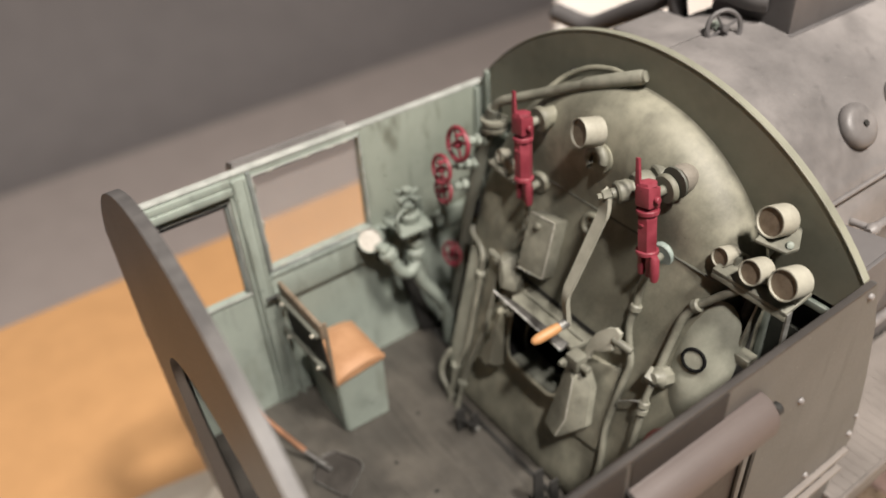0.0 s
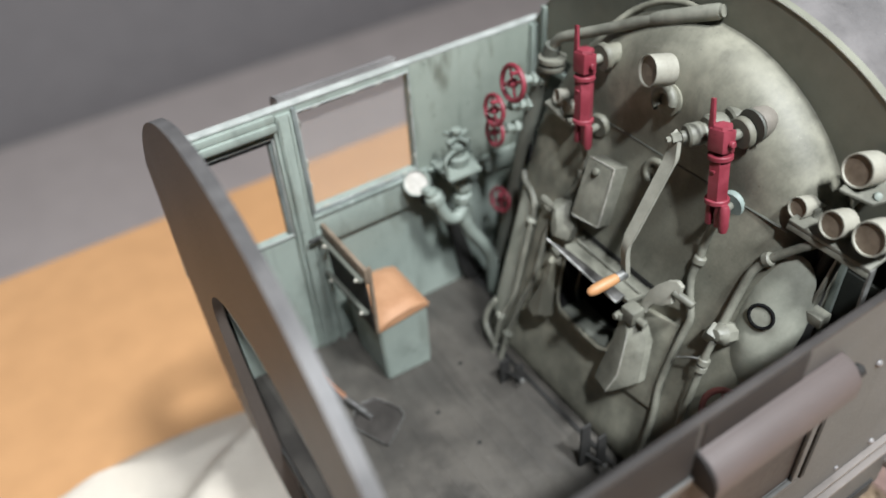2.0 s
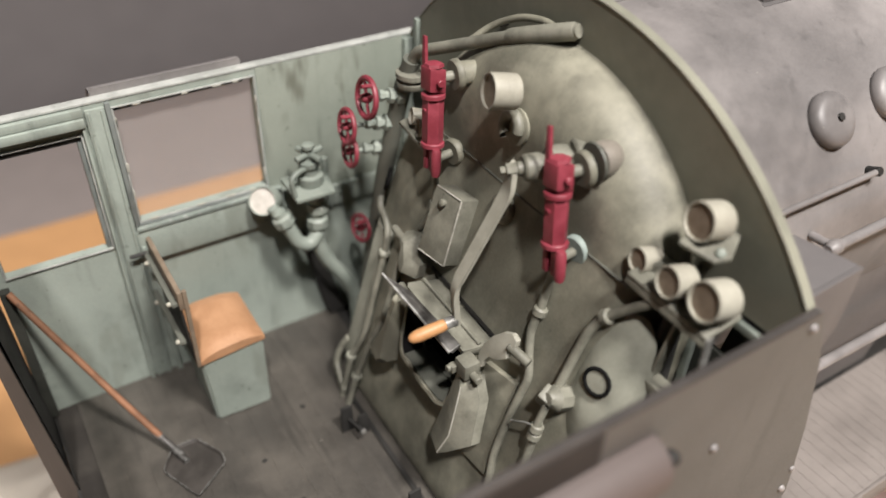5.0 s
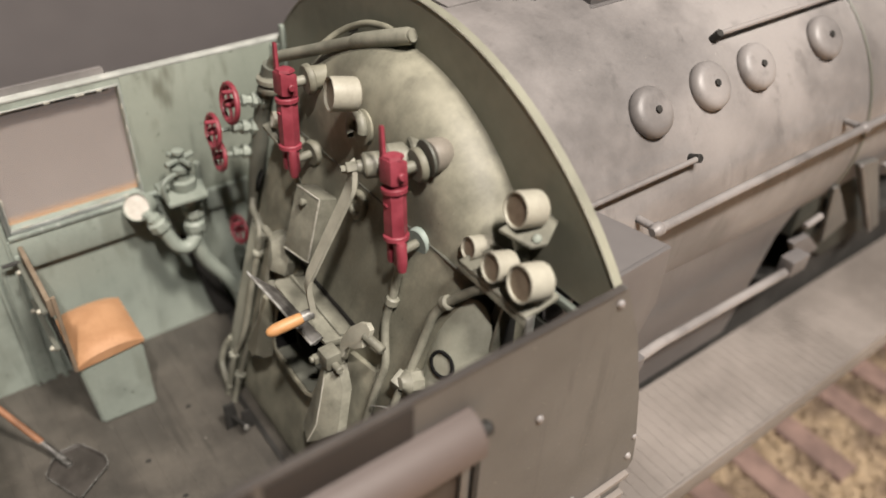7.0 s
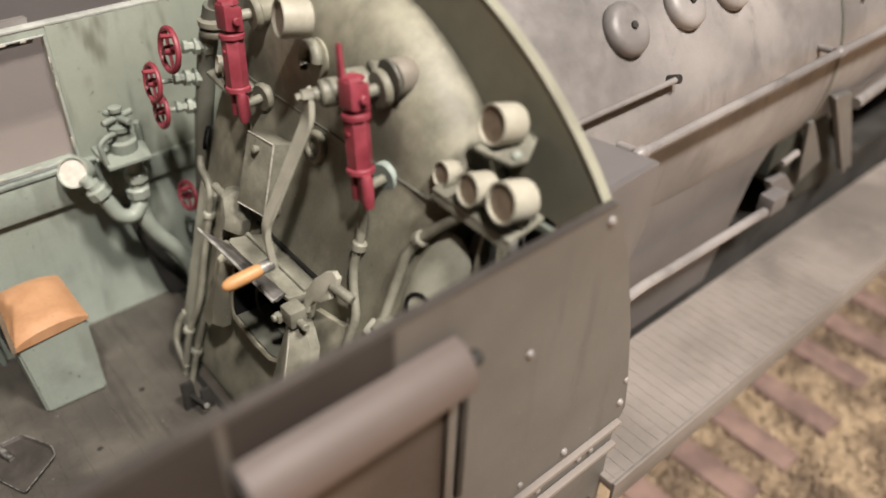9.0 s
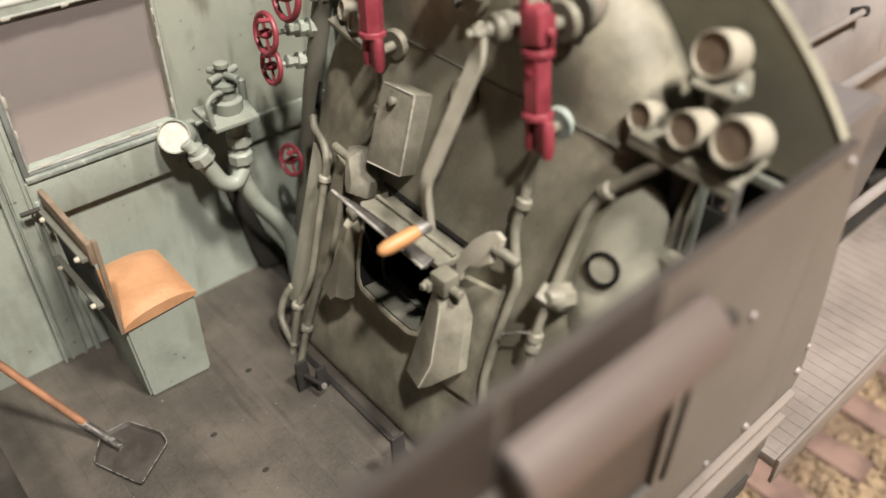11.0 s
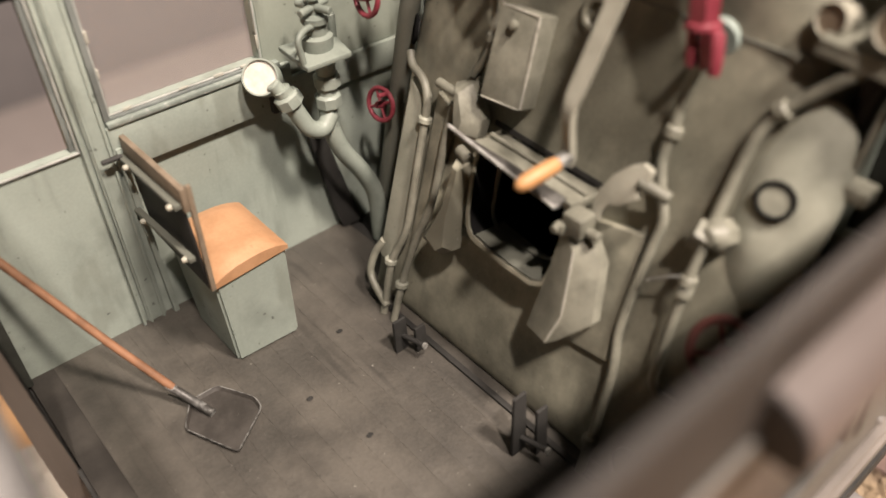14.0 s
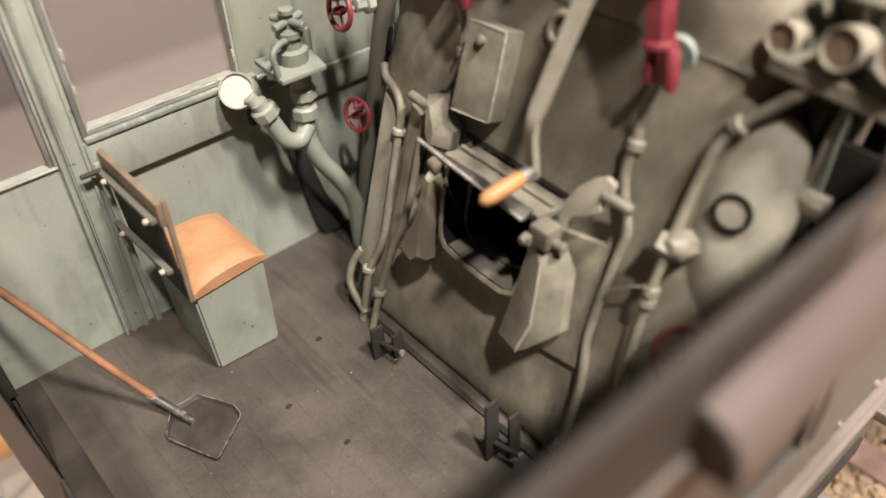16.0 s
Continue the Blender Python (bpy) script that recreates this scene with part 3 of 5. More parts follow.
# Painted near black for the shade between boiler and side sheet.
part("corner_sheet", box(B(), (0.0, -0.46, 0.0), (0.038, -0.001, 1.719), 0), SHADE_DARK, wall_front, "corner sheet painted dark for the corner's shade")
bm = B()
pipe(bm, [(-0.003, y, arch(y) - 0.003) for y in ys], 0.0032, 0, 6)
part("arch_rim", bm, PALE, wall_front, "thin worn rim")
for a, b in (((-0.03, -2.74, 1.66), (-0.001, -2.40, 1.70)), ((-0.03, -2.42, 1.02), (-0.001, -2.385, 1.70)), ((-0.03, -2.74, 1.02), (-0.001, -2.40, 1.06))):
    part("lookout_frame", box(B(), a, b, 0.006), GREEN_LIGHT, wall_front, "light chipped frame")
# Added plate, coloured as the unlit gap behind the gauge shelf.
part("lookout_dark_fill", box(B(), (0.004, -2.734, 1.002), (0.03, -2.302, 1.46), 0.002), SHADE_DARK, wall_front, "plate added for the dark gap below the look-out")
bm = B()
box(bm, (-0.035, -0.60, 1.60), (-0.001, -0.10, 1.64), 0.006)
box(bm, (-0.03, -0.12, 1.64), (-0.001, -0.08, 2.02), 0.006)
part("panel_edge", bm, GREEN, wall_front)
part("rivet", lathe(B(), [(0.02, 0), (0.02, 0.04), (0, 0.05)], (-0.001, -0.92, 2.30), (-1, 0, 0), 8), DARK, wall_front)

# rear sheet with its arched top and doorway
def door_top(y):
    s = y + 1.62
    return (-1.3 if s > 0 else -0.12) if abs(s) >= 1 else 1.15 + 0.65 * math.sqrt(1 - s * s)


def askew(bm):
    """The rear sheet stands askew and its far strip leans in towards the foot."""
    for v in bm.verts:
        w = min(1, max(0, (v.co.y + 1.3) / 0.7))
        v.co.x += -2.54 + 0.032 * v.co.y + w * (0.022 * max(0, 1.4 - max(0, v.co.z)) + 0.1 * max(0, -v.co.z))
    return bm


ys = [YN - 0.04, YN, -2.70, -2.62] + [-1.62 - math.cos(math.pi * k / 48) * 0.9999 for k in range(49)] + [-0.62 + 0.67 * k / 12 for k in range(13)]
bm = sheet_strip(B(), ys, door_top, lambda y: arch(y) - 0.02, -0.035, 0.015)
wall_rear = solid("wall_cab_rear", askew(bm), GREY_REAR, "brownish grey cab rear sheet with arched top and doorway", "wall", "structure")
bm = sheet_strip(B(), ys[1:-1], door_top, lambda y: arch(y) - 0.03, 0.016, 0.02)
part("chipped_edge", box(B(), (-2.570, 0.0515, 1.0), (-2.53, 0.056, 1.86), 0.002), CHIPPED, wall_rear, "chipped light edge")
# Black lining puts the inside face's shade into its colour.
part("lining", askew(bm), DARK, wall_rear, "inside face painted dark for its shade")
for z in (-0.05, -0.17):
    part("rivet", lathe(B(), [(0.02, 0), (0.02, 0.03), (0, 0.04)], (-2.52 - 0.1 * z, 0.049, z), (0, 1, 0), 8), DARK, wall_rear)
# Lighter strip paints in the light caught by the arched edge.
bm = sheet_strip(B(), ys, lambda y: arch(y) - 0.0195, lambda y: arch(y) - 0.012, -0.036, 0.021)
part("edge_strip", askew(bm), REAR_EDGE, wall_rear, "edge painted lighter for the light it catches")
# floor boards
boards = thing("floor_boards", (-1.5, -1.4, -0.03), "dark worn wooden floor boards of the cab", "floor boards", kind="structure")
xs = [XR + 0.002 + 0.1222 * k for k in range(1, 16)]
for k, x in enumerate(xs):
    # First board is painted dark in place of the doorway's shade.
    part("board", box(B(), (x + 0.0001, YN + 0.002, -0.029), (x + 0.122, -0.002, 0.0), 0.0007), FLOOR_SHADED if k < 1 else FLOOR, boards, "board at the doorway, darkened for the shade there" if k < 1 else "")
solid("floor_edge_strip", box(B(), (-0.895, YN + 0.01, 0.0), (-0.865, -0.60, 0.016), 0.005), DARK, "dark steel strip along the boiler foot", "strip", "structure")

# ---- boiler rear face ----
def outline(n=120):
    """The boiler's outline seen from the cab: round above, straight sides drawn in below."""
    pts = []
    for k in range(n):
        a = 2 * math.pi * k / n
        dy, dz = math.cos(a), math.sin(a)
        if dz >= 0:
            pts.append((-1.41 + 0.985 * dy, 1.42 + 0.965 * dz))
        else:
            t = min(1.0, -dz * 1.25)
            half = 0.985 - 0.11 * t
            y = max(-half, min(half, dy * 1.9))
            pts.append((-1.41 + y, max(-0.02, 1.42 - 1.6 * min(1, -dz * 1.05) ** 1.0)))
    return pts


bm = B()
out = outline()
cy, cz = -1.41, 1.05
levels = []
for s in [0.02 + 0.7 * k / 26 for k in range(27)]:
    levels.append([(plate_x(cz + (z - cz) * s), cy + (y - cy) * s, cz + (z - cz) * s) for y, z in out])
for k in range(1, 13):
    a = 1.5708 * k / 12
    lev = []
    for y, z in out:
        top = max(0.0, min(1.0, (z - 0.9) / 1.2))
        depth = 0.10 + 0.16 * top
        s = 0.72 + 0.28 * math.sin(a)
        yy, zz = cy + (y - cy) * s, cz + (z - cz) * s
        lev.append((plate_x(zz) + depth * (1 - math.cos(a)) * (0.4 + 0.6 * (k / 12)), yy, zz))
    levels.append(lev)
levels.append([(0.0, y, z) for y, z in out])
vr = [[bm.verts.new(p) for p in lev] for lev in levels]
n = len(out)
for a, b in zip(vr, vr[1:]):
    for k in range(n):
        f = (a[k], a[(k + 1) % n], b[(k + 1) % n], b[k])
        c = sum((v.co for v in f), Vector()) / 4
        if -1.66 < c.y < -1.20 and 0.68 < c.z < 1.09 and c.x < -0.3:
            continue
        bm.faces.new(f)
bm.faces.new(vr[0])
backhead = thing("boiler_backhead", (-0.6, -1.41, 0.0), "sooty olive boiler rear with rounded shoulders", "boiler")
part("backplate", bm, OLIVE, backhead)
# firebox cavity behind the fire hole
bm = B()
yl, yr, zb, zt = -1.18, -1.68, 0.60, 1.14
mouth = [P(yl, zb, -0.004), P(yr, zb, -0.004), P(yr, zt, -0.004), P(yl, zt, -0.004)]
deep = [Vector((-0.03, p.y, p.z)) for p in mouth]
for k in range(4):
    q = (k + 1) % 4
    bm.faces.new([bm.verts.new(p) for p in (mouth[k], mouth[q], deep[q], deep[k])])
bm.faces.new([bm.verts.new(p) for p in deep])
bmesh.ops.solidify(bm, geom=bm.faces[:], thickness=0.01)
part("firebox", bm, FIRE, backhead, "black soot-covered fire hole")
part("lap_seam", pipe(B(), [P(-0.60, 1.735, -0.001), P(-1.41, 1.735, -0.001), P(-2.24, 1.735, -0.001)], 0.007, 0, 6), DARK_OLIVE, backhead)
# shoulder bulge with washout hole, on each lower side
for sgn in (1, -1):
    bm = B()
    yc = -2.33 if sgn > 0 else -0.63
    m = 28
    rows = []
    for i in range(10):
        r = i / 9
        row = []
        for k in range(m):
            a = 2 * math.pi * k / m
            y, z = yc + r * 0.155 * math.cos(a), 1.30 + r * 0.34 * math.sin(a) * (1.0 if math.sin(a) > 0 else 1.15)
            dent = 0.022 * math.exp(-((y - yc) / 0.06) ** 2 - ((z - 1.25) / 0.055) ** 2)
            turn = 0.02 + 0.25 * max(0.0, -2.2 - y) if sgn > 0 else 0.0
            row.append(bm.verts.new(P(y, z, 0.075 * (1 - r * r) ** 1.1 - dent - turn)))
        rows.append(row)
    for a, b in zip(rows, rows[1:]):
        for k in range(m):
            bm.faces.new((a[k], a[(k + 1) % m], b[(k + 1) % m], b[k]))
    if sgn > 0:
        part("shoulder_bulge", bm, BULGE, backhead)
    else:
        bm.free()
    nrm = (-1, -0.22, 0.3) if sgn > 0 else (-0.75, 0.62, 0.2)
    at = P(-2.315, 1.335, 0.02) if sgn > 0 else Vector((-0.435, -0.50, 1.30))
    part("washout_ring", ring(B(), at, nrm, 0.06, 0.009), FIRE, backhead, "black ring")
    part("washout_plug", lathe(B(), [(0.055, 0), (0.052, 0.012), (0, 0.016)], at - Vector(nrm).normalized() * 0.014, nrm, 18), BULGE if sgn > 0 else DARK, backhead)
part("washout_ring", ring(B(), P(-1.44, 1.64, 0.004), (-1, 0, 0.25), 0.06, 0.02), OLIVE, backhead)
part("low_plug", lathe(B(), [(0.07, 0), (0.07, 0.02), (0.05, 0.03), (0, 0.03)], P(-2.22, 0.16), (-1, 0, 0.25), 18), DARK, backhead)

# ---- fire door ----
door = thing("fire_door", P(-1.42, 0.62), "open fire door with cast counterweights and lifting flap", "fire door")
bm = B()
loop_o = [(-1.15, 1.10), (-1.158, 0.95), (-1.182, 0.80), (-1.204, 0.74), (-1.245, 0.706), (-1.33, 0.696), (-1.461, 0.685), (-1.60, 0.685), (-1.665, 0.715), (-1.682, 0.80), (-1.684, 0.92), (-1.684, 1.05)]
loop_i = [(-1.166, 1.10), (-1.174, 0.95), (-1.198, 0.80), (-1.218, 0.752), (-1.252, 0.724), (-1.33, 0.714), (-1.461, 0.703), (-1.595, 0.703), (-1.65, 0.728), (-1.666, 0.80), (-1.668, 0.92), (-1.668, 1.05)]
lip = 0.145
A = [bm.verts.new(P(y, z, -0.02)) for y, z in loop_o]
Bf = [bm.verts.new(P(y, z, lip)) for y, z in loop_o]
C = [bm.verts.new(P(y, z, lip)) for y, z in loop_i]
D = [bm.verts.new(P(y, z - 0.004, lip - 0.01)) for y, z in loop_i]
for a, b in ((A, Bf), (Bf, C), (C, D)):
    for k in range(len(a) - 1):
        bm.faces.new((a[k], a[k + 1], b[k + 1], b[k]))
chute = part("fire_hole_chute", bm, OLIVE, door)
bm = B()
C = [bm.verts.new(P(y, z - 0.004, lip - 0.01)) for y, z in loop_i]
D = [bm.verts.new(P(y, z - 0.02, -0.05)) for y, z in loop_i]
for k in range(len(C) - 1):
    if k not in (4, 5, 6, 7):
        bm.faces.new((C[k], C[k + 1], D[k + 1], D[k]))
part("chute_lining", bm, FIRE, chute, "black chute wall")
bm = B()
fl = [P(y, z - 0.004, lip - 0.02) for y, z in loop_i[4:9]] + [P(y, z - 0.02, -0.05) for y, z in loop_i[8:3:-1]]
part("chute_floor", slab(bm, fl, (0, 0, -0.008), 0), DARK_OLIVE, chute)
inner = [(-1.195, 1.06), (-1.20, 0.90), (-1.212, 0.77), (-1.245, 0.712), (-1.31, 0.694), (-1.466, 0.696), (-1.58, 0.715), (-1.635, 0.79), (-1.64, 1.06)]
part("inner_lip", pipe(B(), [P(y, z, 0.004) for y, z in inner], 0.009, 0.05, 8), DARK_OLIVE, door)
part("seam_bar", pipe(B(), [P(-1.10, 0.62, 0.004), P(-1.70, 0.625, 0.004)], 0.012, 0, 6), DARK, door)
part("slot_bar", slab(B(), [P(-1.10, 1.118, 0.004), P(-1.80, 1.098, 0.004), P(-1.80, 1.076, 0.004), P(-1.10, 1.096, 0.004)], (0.01, 0, 0), 0.001), DARK, door, "black slot above the fire hole")
top = [P(-1.165, 1.075, -0.02), P(-1.70, 1.06, -0.02), (-0.70, -1.70, 1.105), (-0.715, -1.20, 1.14), (-0.69, -1.165, 1.135)]
part("hole_hood", slab(B(), top, (0.012, 0, -0.05), 0.014), OLIVE_LIGHT, door)
part("hood_ridge", pipe(B(), [(-0.60, -1.18, 1.124), (-0.595, -1.69, 1.092)], 0.010, 0, 8), OLIVE_LIGHT, door)
fl = [(-0.848, -1.195, 1.277), (-0.795, -1.42, 1.185), (-0.752, -1.675, 1.106), (-0.695, -1.67, 1.122), (-0.735, -1.27, 1.17)]
flap = part("flap", slab(B(), fl, (0.012, 0.0, -0.02), 0.004), STEEL_DARK, door, "dark worn steel flap")
part("flap_edge", pipe(B(), [(-0.849, -1.192, 1.275), (-0.797, -1.42, 1.183), (-0.756, -1.675, 1.103)], 0.008, 0, 8), STEEL, flap, "bright worn flap edge")
bm = box(B(), (-0.745, -1.795, 1.00), (-0.655, -1.70, 1.095), 0.016)
box(bm, (-0.77, -1.725, 1.005), (-0.735, -1.685, 1.05), 0.008)
hb = part("hinge_block", bm, OLIVE_LIGHT, door)
part("bolt", rod(B(), (-0.70, -1.79, 1.03), (-0.70, -1.85, 1.035), 0.02), OLIVE_LIGHT, hb)
part("bolt", rod(B(), (-0.785, -1.70, 1.03), (-0.745, -1.70, 1.03), 0.018), OLIVE_LIGHT, hb)
br = [(-1.768, 1.06), (-1.755, 1.12), (-1.762, 1.174), (-1.798, 1.243), (-1.85, 1.30), (-1.90, 1.328), (-1.941, 1.315), (-1.94, 1.275), (-1.906, 1.236), (-1.924, 1.208), (-1.87, 1.16), (-1.821, 1.14), (-1.80, 1.10), (-1.80, 1.065)]
part("pivot_bracket", slab(B(), [P(y, z, 0.15) for y, z in br], (0.028, 0, -0.005), 0.007), PALE, door)
part("pivot_rod", rod(B(), P(-1.90, 1.262, 0.14), P(-2.015, 1.232, 0.10), 0.024), OLIVE_LIGHT, door)
o = [(-1.675, 0.985), (-1.79, 1.005), (-1.875, 0.923), (-1.926, 0.699), (-1.80, 0.545), (-1.65, 0.53), (-1.665, 0.78)]
rdg = [(-1.775, 0.965), (-1.79, 0.965), (-1.80, 0.89), (-1.835, 0.71), (-1.80, 0.575), (-1.785, 0.575), (-1.81, 0.73)]
part("counterweight", facet(B(), [P(y, z, 0.145) for y, z in o], [P(y, z, 0.21) for y, z in rdg], (0.05, 0, -0.01)), OLIVE_LIGHT, door, "faceted cast counterweight with worn edges")
part("rubbed_edge", pipe(B(), [P(-1.783, 0.965, 0.211), P(-1.797, 0.89, 0.211), P(-1.825, 0.71, 0.211), P(-1.793, 0.575, 0.21)], 0.0045, 0, 6), WORN, door, "rubbed light edge")
o = [(-1.065, 1.0), (-1.06, 0.78), (-0.965, 0.575), (-1.115, 0.558), (-1.165, 0.605), (-1.138, 0.76), (-1.14, 1.0)]
rdg = [(-1.088, 0.98), (-1.082, 0.79), (-1.03, 0.63), (-1.11, 0.60), (-1.142, 0.635), (-1.118, 0.77), (-1.12, 0.97)]
part("counterweight", facet(B(), [P(y, z, 0.145) for y, z in o], [P(y, z, 0.195) for y, z in rdg], (0.05, 0, -0.01)), OLIVE, door)
o = [(-0.905, 1.235), (-1.0, 1.262), (-1.098, 1.145), (-1.095, 1.065), (-1.005, 1.058), (-0.925, 1.11)]
rdg = [(-0.96, 1.233), (-0.98, 1.233), (-1.035, 1.138), (-1.035, 1.09), (-1.015, 1.085), (-0.99, 1.12)]
part("upper_bracket", facet(B(), [P(y, z, 0.09) for y, z in o], [P(y, z, 0.15) for y, z in rdg], (0.05, 0, -0.01)), OLIVE_LIGHT, door)
part("upper_pin", rod(B(), P(-0.81, 1.205, 0.10), P(-0.94, 1.195, 0.10), 0.022), OLIVE_LIGHT, door)
part("bolt", rod(B(), P(-1.06, 1.03, 0.15), P(-1.13, 1.01, 0.15), 0.026), OLIVE_LIGHT, door)
part("cover_plate", slab(B(), [P(-1.72, 0.98, 0.03), P(-1.94, 1.02, 0.03), P(-1.98, 0.50, 0.03), P(-1.72, 0.47, 0.03)], (0.03, 0, 0), 0.006), OLIVE, door)

# ---- box on the backplate ----
bx = thing("tool_box", P(-1.2, 1.25), "olive sheet-metal box with a small knob, edges worn", "box")
front = [(-0.486, -1.094, 1.625), (-0.447, -1.265, 1.613), (-0.547, -1.277, 1.252), (-0.59, -1.088, 1.263)]
part("box_body", slab(B(), front, (0.112, 0.0, -0.036), 0.012), OLIVE_LIGHT, bx)
part("rubbed_edge", pipe(B(), [(-0.449, -1.264, 1.607), (-0.546, -1.276, 1.258)], 0.0055, 0, 6), WORN, bx, "rubbed light edge")
part("rubbed_edge", pipe(B(), [(-0.483, -1.10, 1.623), (-0.449, -1.262, 1.611)], 0.004, 0, 6), WORN, bx, "rubbed light edge")
part("rubbed_edge", pipe(B(), [(-0.548, -1.27, 1.254), (-0.588, -1.095, 1.264)], 0.003, 0, 6), WORN, bx, "rubbed light edge")
part("knob", lathe(B(), [(0.012, 0), (0.02, 0.02), (0.02, 0.035), (0, 0.045)], (-0.475, -1.172, 1.558), (-1, 0, 0.25), 12), OLIVE_LIGHT, bx)

# ---- regulator ----
reg = thing("regulator", P(-1.69, 2.02), "regulator shaft with long olive lever and wooden grip", "lever")
ax = Vector((-1, 0.03, 0.02))
s0 = Vector((-0.20, -1.80, 2.06))
s1 = Vector((-0.50, -1.685, 2.045))
bm = B()
axd = (s1 - s0)
lathe(bm, [(0.10, 0), (0.10, 0.055), (0.09, 0.065), (0.062, 0.067), (0.062, 0.08), (0.078, 0.083), (0.082, 0.095), (0.082, 0.16), (0.07, 0.172), (0.045, 0.174), (0.045, 0.19), (0.055, 0.194), (0.058, 0.205), (0.058, 0.265), (0.05, 0.275), (0.03, 0.277), (0.03, 0.30)], s0, axd, 20)
part("gland", bm, OLIVE_LIGHT, reg)
part("shaft_nut", lathe(B(), [(0.027, 0), (0.027, 0.045), (0.016, 0.05), (0.016, 0.07), (0, 0.072)], s1 - axd.normalized() * 0.02, axd, 6), OLIVE_LIGHT, reg)
lv = [(-0.49, -1.68, 2.055), (-0.505, -1.688, 1.955), (-0.765, -1.698, 1.528), (-0.752, -1.712, 1.335)]
bm = B()
w = Vector((0.01, 0.036, 0.01))
pts = rounded(lv, 0.05)
prev = None
for i, p in enumerate(pts):
    k = 0.75 + 0.35 * math.sin(3.14 * min(1, i / 7))
    q = [bm.verts.new(p + w * k + Vector((-0.014, 0, -0.008))), bm.verts.new(p - w * k + Vector((-0.014, 0, -0.008))), bm.verts.new(p - w * k + Vector((0.014, 0, 0.008))), bm.verts.new(p + w * k + Vector((0.014, 0, 0.008)))]
    if prev:
        for a in range(4):
            bm.faces.new((prev[a], prev[(a + 1) % 4], q[(a + 1) % 4], q[a]))
    else:
        bm.faces.new(q)
    prev = q
bm.faces.new(prev)
part("lever", bm, PALE, reg)
part("ferrule", rod(B(), (-0.757, -1.719, 1.353), (-0.817, -1.712, 1.344), 0.027), STEEL, reg)
part("grip", lathe(B(), [(0.024, 0), (0.029, 0.02), (0.031, 0.08), (0.030, 0.14), (0.023, 0.168), (0.012, 0.18), (0, 0.183)], (-0.81, -1.714, 1.345), (-0.181, 0.025, -0.033), 16), WOOD, reg, "orange wooden grip")

# ---- water gauges ----
def water_gauge(top, low, side, label, pale=False):
    """A crimson gauge-glass guard between its two boiler fittings."""
    top, low = Vector(top), Vector(low)
    th = thing("water_gauge", low, label, "water gauge", "water gauges on the boiler")
    up = (top - low).normalized()
    out = Vector((-1, 0, 0.25)).normalized()
    sd = up.cross(out).normalized()
    m = Matrix((sd, out, up)).transposed().to_4x4()
    m.translation = low
    h = (top - low).length
    bm = B()
    lathe(bm, [(0.047, 0.12), (0.052, 0.13), (0.052, h - 0.12), (0.047, h - 0.11)], low, up, 6)
    box(bm, (-0.012, -0.03, h - 0.20), (0.012, 0.056, h - 0.188), 0.003, m)
    part("guard", bm, RED, th)
    bm = B()
    for z in (0.125, h - 0.135):
        lathe(bm, [(0.055, 0), (0.059, 0.004), (0.059, 0.022), (0.055, 0.026)], low + up * z, up, 18)
    part("collar", bm, RED, th)
    part("head", box(B(), (-0.045, -0.045, h - 0.10), (0.045, 0.048, h + 0.015), 0.012, m), RED, th)
    part("head_cap", lathe(B(), [(0.05, 0), (0.045, 0.015), (0, 0.03)], low + up * (h + 0.018), up, 6), RED, th)
    part("head_bolt", rod(B(), m @ Vector((0.05 * side, 0.0, h - 0.05)), m @ Vector((0.07 * side, 0, h - 0.05)), 0.018), RED, th)
    bm = B()
    box(bm, (-0.04, -0.03, 0.0), (-0.012, 0.03, 0.12), 0.008, m)
    box(bm, (0.012, -0.03, 0.0), (0.04, 0.03, 0.12), 0.008, m)
    part("foot", bm, RED, th)
    part("test_cock", lathe(B(), [(0.02, 0), (0.026, 0.03), (0.026, 0.12), (0.018, 0.14), (0, 0.14)], m @ Vector((0.062 * side, 0.02, -0.01)), up, 10), RED, th)
    hd = m @ Vector((-0.045 * side, 0.03, h))
    part("cock_lever", slab(B(), [hd + sd * -0.015, hd + sd * 0.017, hd + sd * 0.010 + up * 0.15, hd + sd * -0.010 + up * 0.15], out * -0.018, 0.004), RED, th)
    for zz, r, reach, fr in ((h - 0.045, 0.026, 0.10, 0.078), (0.05, 0.022, 0.115, 0.07)):
        a = low + up * zz
        d = Vector((1, -0.12 if zz > 0.1 else 0.10, 0.02)).normalized()
        st = part("stub", rod(B(), a, a + d * 0.2, r), OLIVE_LIGHT, th)
        lowest = pale and zz < 0.1
        part("flange", lathe(B(), [(fr * 0.9, 0), (fr, 0.01), (fr, 0.03), (fr * 0.8, 0.04), (fr * 0.7, 0.12)], a + d * reach, d, 22), GLASS_GREEN if lowest else OLIVE, st, "pale green flange" if lowest else "")
    return th


SIDE_B = 1
water_gauge((-0.425, -0.945, 2.155), (-0.462, -1.01, 1.655), SIDE_B, "crimson water gauge guard on the far half of the boiler")
water_gauge((-0.405, -1.862, 2.135), (-0.438, -1.948, 1.66), SIDE_B, "crimson water gauge guard beside the regulator, with pale green flange", True)
th = thing("gauge_boss", (-0.2, -1.95, 2.1), "rusty pink conical boss on the boiler shoulder", "boss")
part("boss", lathe(B(), [(0.05, 0), (0.072, 0.004), (0.076, 0.02), (0.075, 0.055), (0.068, 0.09), (0.054, 0.115), (0.03, 0.13), (0.0, 0.134)], (-0.262, -1.912, 2.135), (1, 0.06, -0.06), 24), BOSS, th)
